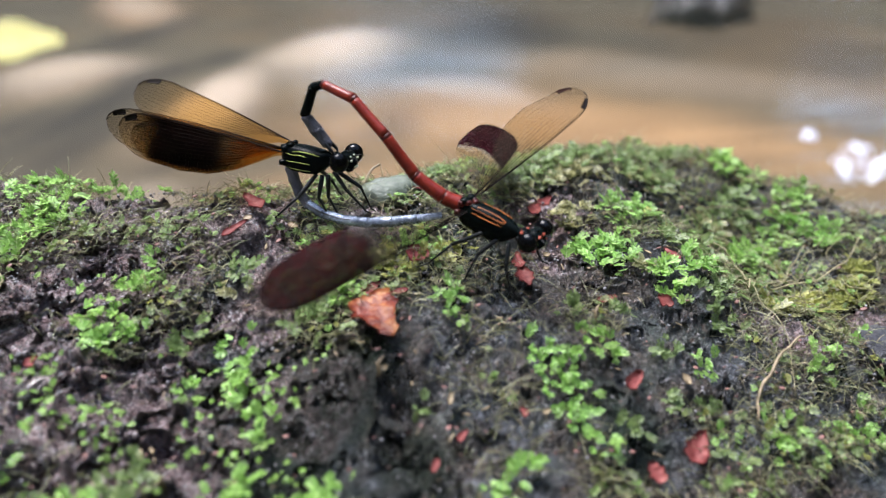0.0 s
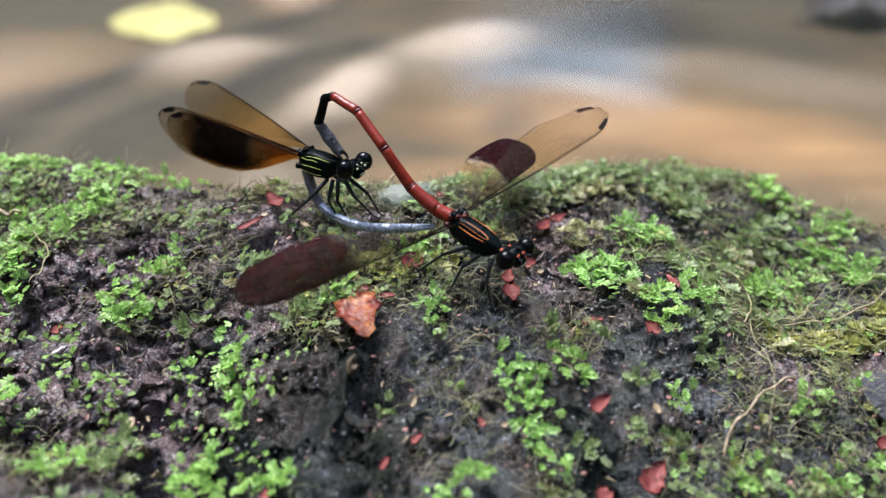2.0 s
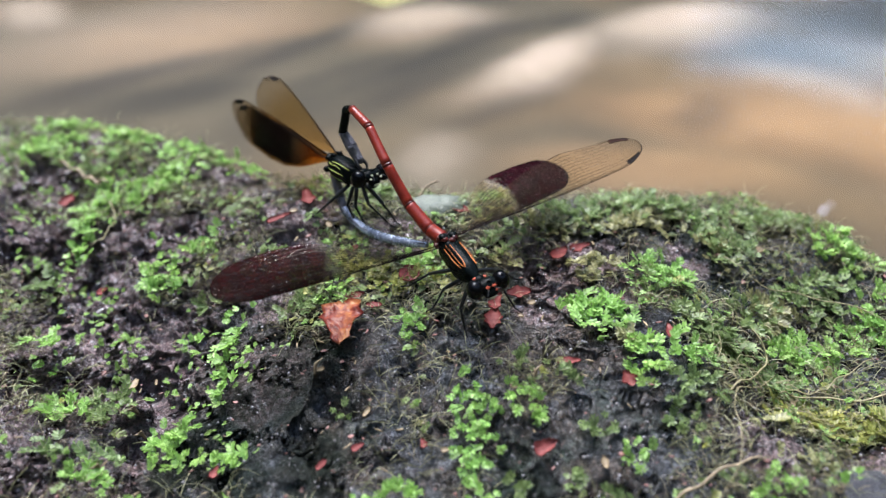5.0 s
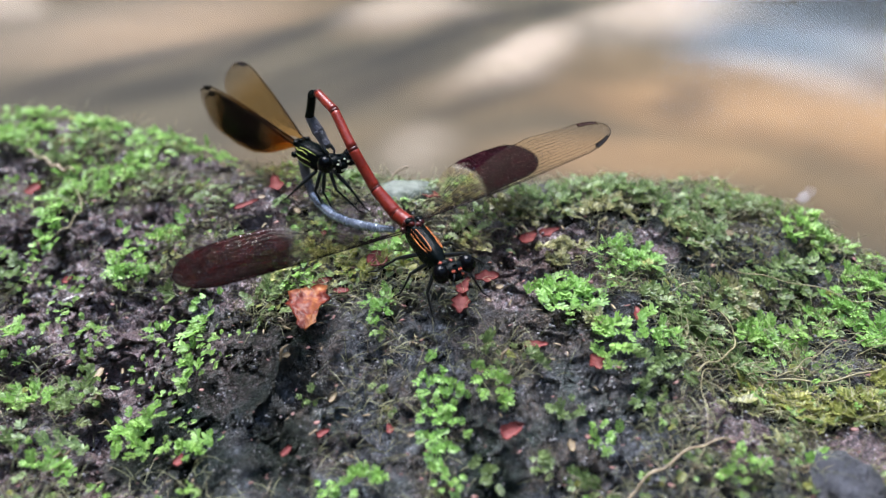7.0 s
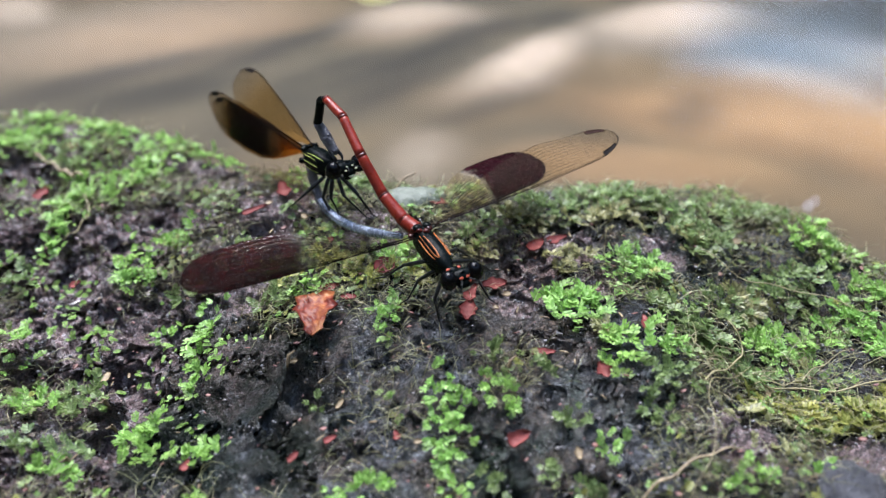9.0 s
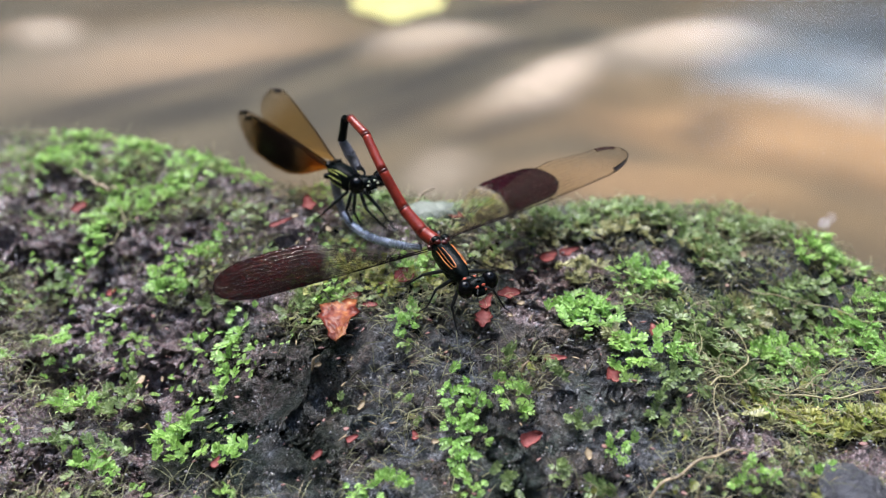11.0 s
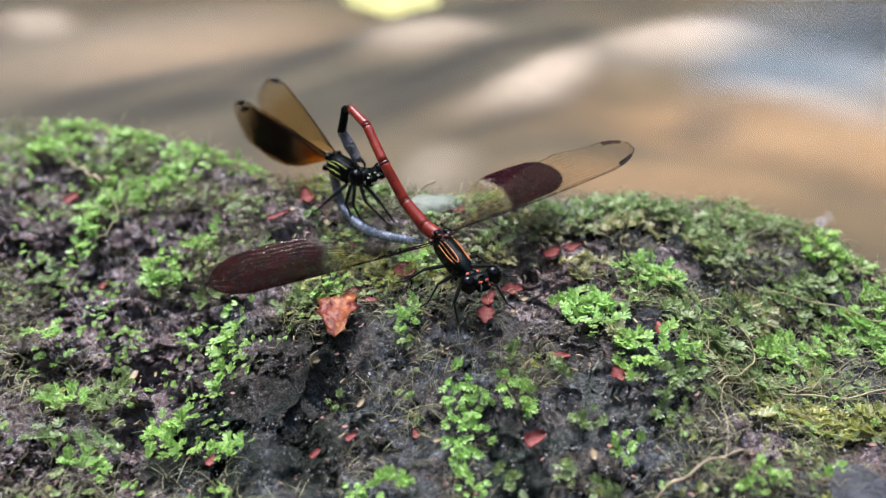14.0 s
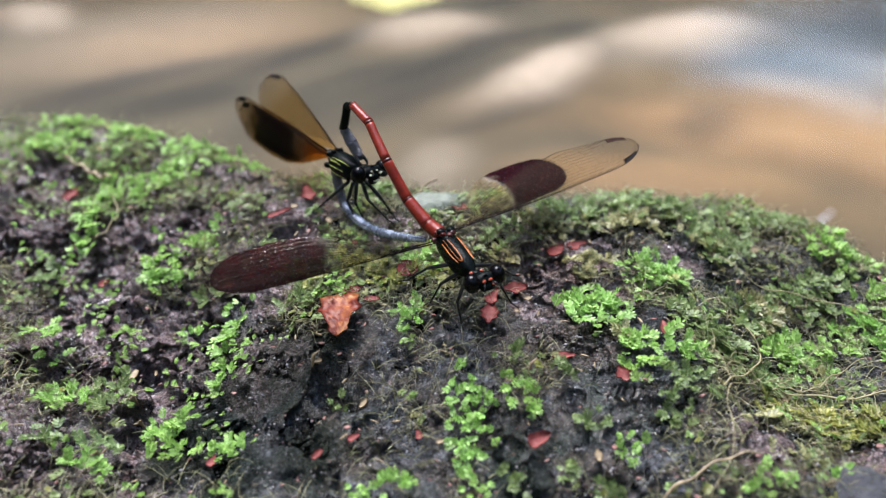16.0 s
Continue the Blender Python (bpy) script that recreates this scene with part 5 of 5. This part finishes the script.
CUSHIONS_MIDDLE = [(-1.3, -11.0, 1.9, 2.0, "b"), (-1.5, -14.8, 1.7, 2.4, "b"), (-0.4, -17.4, 1.2, 1.5, "b"), (0.6, -12.6, 1.5, 1.5, "b"), (1.8, -14.2, 1.6, 1.8, "b"), (4.8, -10.8, 1.5, 1.5, "b"), (7.0, -12.4, 1.5, 1.5, "b"), (-8.5, -1.1, 2.2, 2.4, "b"), (-16.9, -10.2, 0.9, 0.7, "d"), (5.2, -6.6, 1.6, 0.8, "d"), (14.5, -13.5, 2.2, 1.0, "d"), (12.0, -8.0, 1.6, 0.8, "d"),
                   (-12.8, -20.5, 3.0, 1.3, "b"), (-7.9, -19.7, 1.8, 1.1, "b"), (0.4, -20.9, 2.4, 1.3, "b"), (16.8, -20.5, 2.2, 1.1, "d"), (4.4, -20.2, 1.6, 1.0, "d"), (11.0, -19.4, 1.4, 0.9, "d"),
                   (-17.1, 9.6, 4.6, 2.4, "y"), (-11.3, 6.9, 4.2, 2.0, "y"), (-7.5, 10.4, 3.0, 2.6, "b"), (5.5, 15.2, 3.4, 5.0, "d"), (-22.9, 4.8, 3.6, 1.6, "d"), (-19.1, 6.0, 2.4, 1.6, "b")]
CUSHIONS_TAN = [(15.5, 11.0, 4.0, 2.6, "t"), (18.4, 13.4, 2.5, 2.0, "t"), (9.0, 8.4, 2.6, 1.5, "t"), (5.2, 11.5, 2.0, 2.6, "t"), (24.0, 22.0, 5.0, 3.0, "t"), (34.0, 18.0, 4.0, 3.0, "t"), (12.0, 20.0, 4.0, 3.0, "t"),
                (-3.4, 8.2, 2.6, 1.6, "y"), (20.0, -1.6, 1.6, 1.0, "t"), (-13.0, 8.6, 3.2, 1.6, "t"), (36.0, -12.0, 3.0, 1.6, "t"), (40.0, -16.5, 3.4, 1.6, "t"), (-31.0, 12.0, 2.0, 1.4, "t"), (43.0, 10.0, 3.6, 2.2, "t")]
CUSHIONS_LEFT = [(-33.6, 5.2, 2.2, 1.8, "b"), (-34.1, 1.4, 1.4, 2.2, "b"), (-33.2, -4.0, 1.5, 3.0, "b"), (-30.0, -14.8, 4.4, 1.2, "b"), (-39.0, -10.8, 2.8, 2.2, "b"), (-37.8, -14.9, 2.4, 1.6, "b"),
                 (-48.2, -18.0, 2.6, 1.6, "b"), (-52.6, -13.6, 2.0, 1.6, "d"), (-46.6, -13.5, 1.8, 1.3, "d"), (-60.5, 5.6, 2.4, 5.0, "b"), (-62.6, 23.6, 2.6, 4.6, "b"), (-61.0, 34.1, 5.4, 4.0, "b"),
                 (-51.4, 37.3, 4.6, 3.2, "b"), (-43.1, 20.5, 6.0, 2.8, "b"), (-34.7, 23.7, 2.8, 2.8, "d"), (-52.0, 47.0, 6.0, 3.0, "b"), (-76.0, 60.0, 9.0, 4.0, "b"), (-77.6, 48.5, 5.0, 5.0, "b")]
CUSHIONS_LEFT_MORE = [(-48.5, -6.3, 3.4, 2.2, "d"), (-53.2, -7.0, 2.8, 2.0, "b"), (-65.3, 16.8, 3.6, 2.6, "d"), (-46.6, 13.2, 3.6, 1.8, "b"), (-46.8, 17.6, 3.4, 2.0, "b"), (-38.0, 9.8, 2.2, 1.2, "d"),
                      (-40.0, 3.8, 0.9, 0.8, "b"), (-42.0, 43.6, 3.4, 2.0, "b"), (-36.0, 36.5, 1.4, 1.4, "b"), (-14.5, 27.0, 4.0, 2.0, "d"), (-30.5, 27.0, 4.0, 2.2, "d"), (2.6, 27.5, 4.0, 2.6, "d"),
                      (-70.0, 40.0, 5.0, 4.0, "d"), (-24.5, 19.0, 3.0, 2.0, "d"), (-29.0, 14.0, 3.4, 2.0, "d"), (-66.0, 50.0, 6.0, 3.6, "b")]
for i, spot in enumerate(CUSHIONS_RIGHT + CUSHIONS_RIGHT_MORE + CUSHIONS_MIDDLE + CUSHIONS_LEFT + CUSHIONS_LEFT_MORE + CUSHIONS_TAN):
    cushion(i, *spot)


def cover(xy):
    """How much moss the rock bears: little on its bare front, much behind and on the right."""
    x, y = xy[:, 0], xy[:, 1]
    bare = 1.3 * np.exp(-(((x - 0) / 33) ** 2 + ((y + 11) / 14) ** 2) ** 1.5) + 0.8 * np.exp(-(((x + 40) / 12) ** 2 + ((y + 2) / 8) ** 2)) + 0.7 * np.exp(-(((x - 20) / 12) ** 2 + ((y + 12) / 7) ** 2))
    for a, b, r in BARE_PATCHES:
        bare = bare + 1.1 * np.exp(-(((x - a) ** 2 + (y - b) ** 2) / (r * r)) ** 1.4)
    bare = bare + 0.65 * np.exp(-(((x + 50) / 14) ** 2 + ((y + 11) / 10) ** 2))
    return 0.70 + 1.5 * waves(x, y, 8, 301, 2) - bare - 0.5 / (1 + np.exp((x + 34) / 5)) - 0.5 * np.exp(-(((x - 42) / 24) ** 2 + ((y - 16) / 14) ** 2))


def build_carpet():
    """Sparse shoots and fibres all over, thin where the rock lies bare."""
    rng = np.random.default_rng(77)
    for name, count, size, mat, shift, word in (("moss_carpet", 14000, 0.40, MOSS_DULL, 0.0, "thin olive moss spread over the rock"), ("fresh_moss_carpet", 7500, 0.40, MOSS_BRIGHT, -0.25, "fresh green moss shoots spread over the rock"),
                                                ("yellow_moss_carpet", 3200, 0.42, MOSS_YELLOW, -0.2, "yellowish moss shoots spread over the rock")):
        xy = scatter(count, (-105, -31), (74, 76))
        xy = xy[xy[:, 1] < np.interp(xy[:, 0], CREST_X, CREST_Y) + 6]
        some = xy[cover(xy) + shift > ROUGH.random(len(xy))]
        lone(name, spread(some, size, 0.28, rng), mat, word, "moss", kind="stuff", smooth=False)
    xy = scatter(6500, (-100, -31), (-18, 60))
    xy = xy[xy[:, 1] < np.interp(xy[:, 0], CREST_X, CREST_Y) + 4]
    some = xy[waves(xy[:, 0], xy[:, 1], 5, 333, 2) - 0.25 / (1 + np.exp(-(xy[:, 0] + 30) / 3)) > 0.10 + 0.25 * ROUGH.random(len(xy))]
    lone("moss_bits", spread(some, 0.31, 0.5, rng), MOSS_BRIGHT, "small bright green moss bits scattered over gravelly rock", "moss", kind="stuff", smooth=False)
    for name, count, mat, low, long, word in (("moss_tangle", 30000, MOSS_TANGLE, 0.6, 1.5, "olive tangle of old moss stems over the rock"), ("dead_moss", 20000, MOSS_FIBRE, 0.45, 0.75, "brown dead moss fibres scattered on the rock")):
        build_fibres(name, count, mat, low, long, word, rng)


def build_fibres(name, count, mat, low, long, word, rng):
    xy = scatter(count, (-100, -31), (74, 70))
    xy = xy[xy[:, 1] < np.interp(xy[:, 0], CREST_X, CREST_Y) + 5]
    some = xy[cover(xy) + low > ROUGH.random(len(xy)) * 0.95]
    z = height(some[:, 0], some[:, 1])
    shapes = []
    for (x, y), h in zip(some, z):
        d = rng.normal(size=3) * (1, 1, 0.35)
        d = unit(d) * rng.uniform(0.8, 2.8) * long
        e = rng.normal(size=3) * 0.5
        p = np.array([x, y, h])
        shapes.append(tube(glide([p, p + d * 0.5 + e * 0.6 + (0, 0, 0.5), p + d + e + (0, 0, 0.15)], 5), [0.055, 0.045, 0.02], 3))
    lone(name, joined(*shapes), mat, word, "moss fibres", kind="stuff", smooth=False)


build_carpet()


def motions():
    """Nothing but the camera moves: the pair clings still."""


motions()
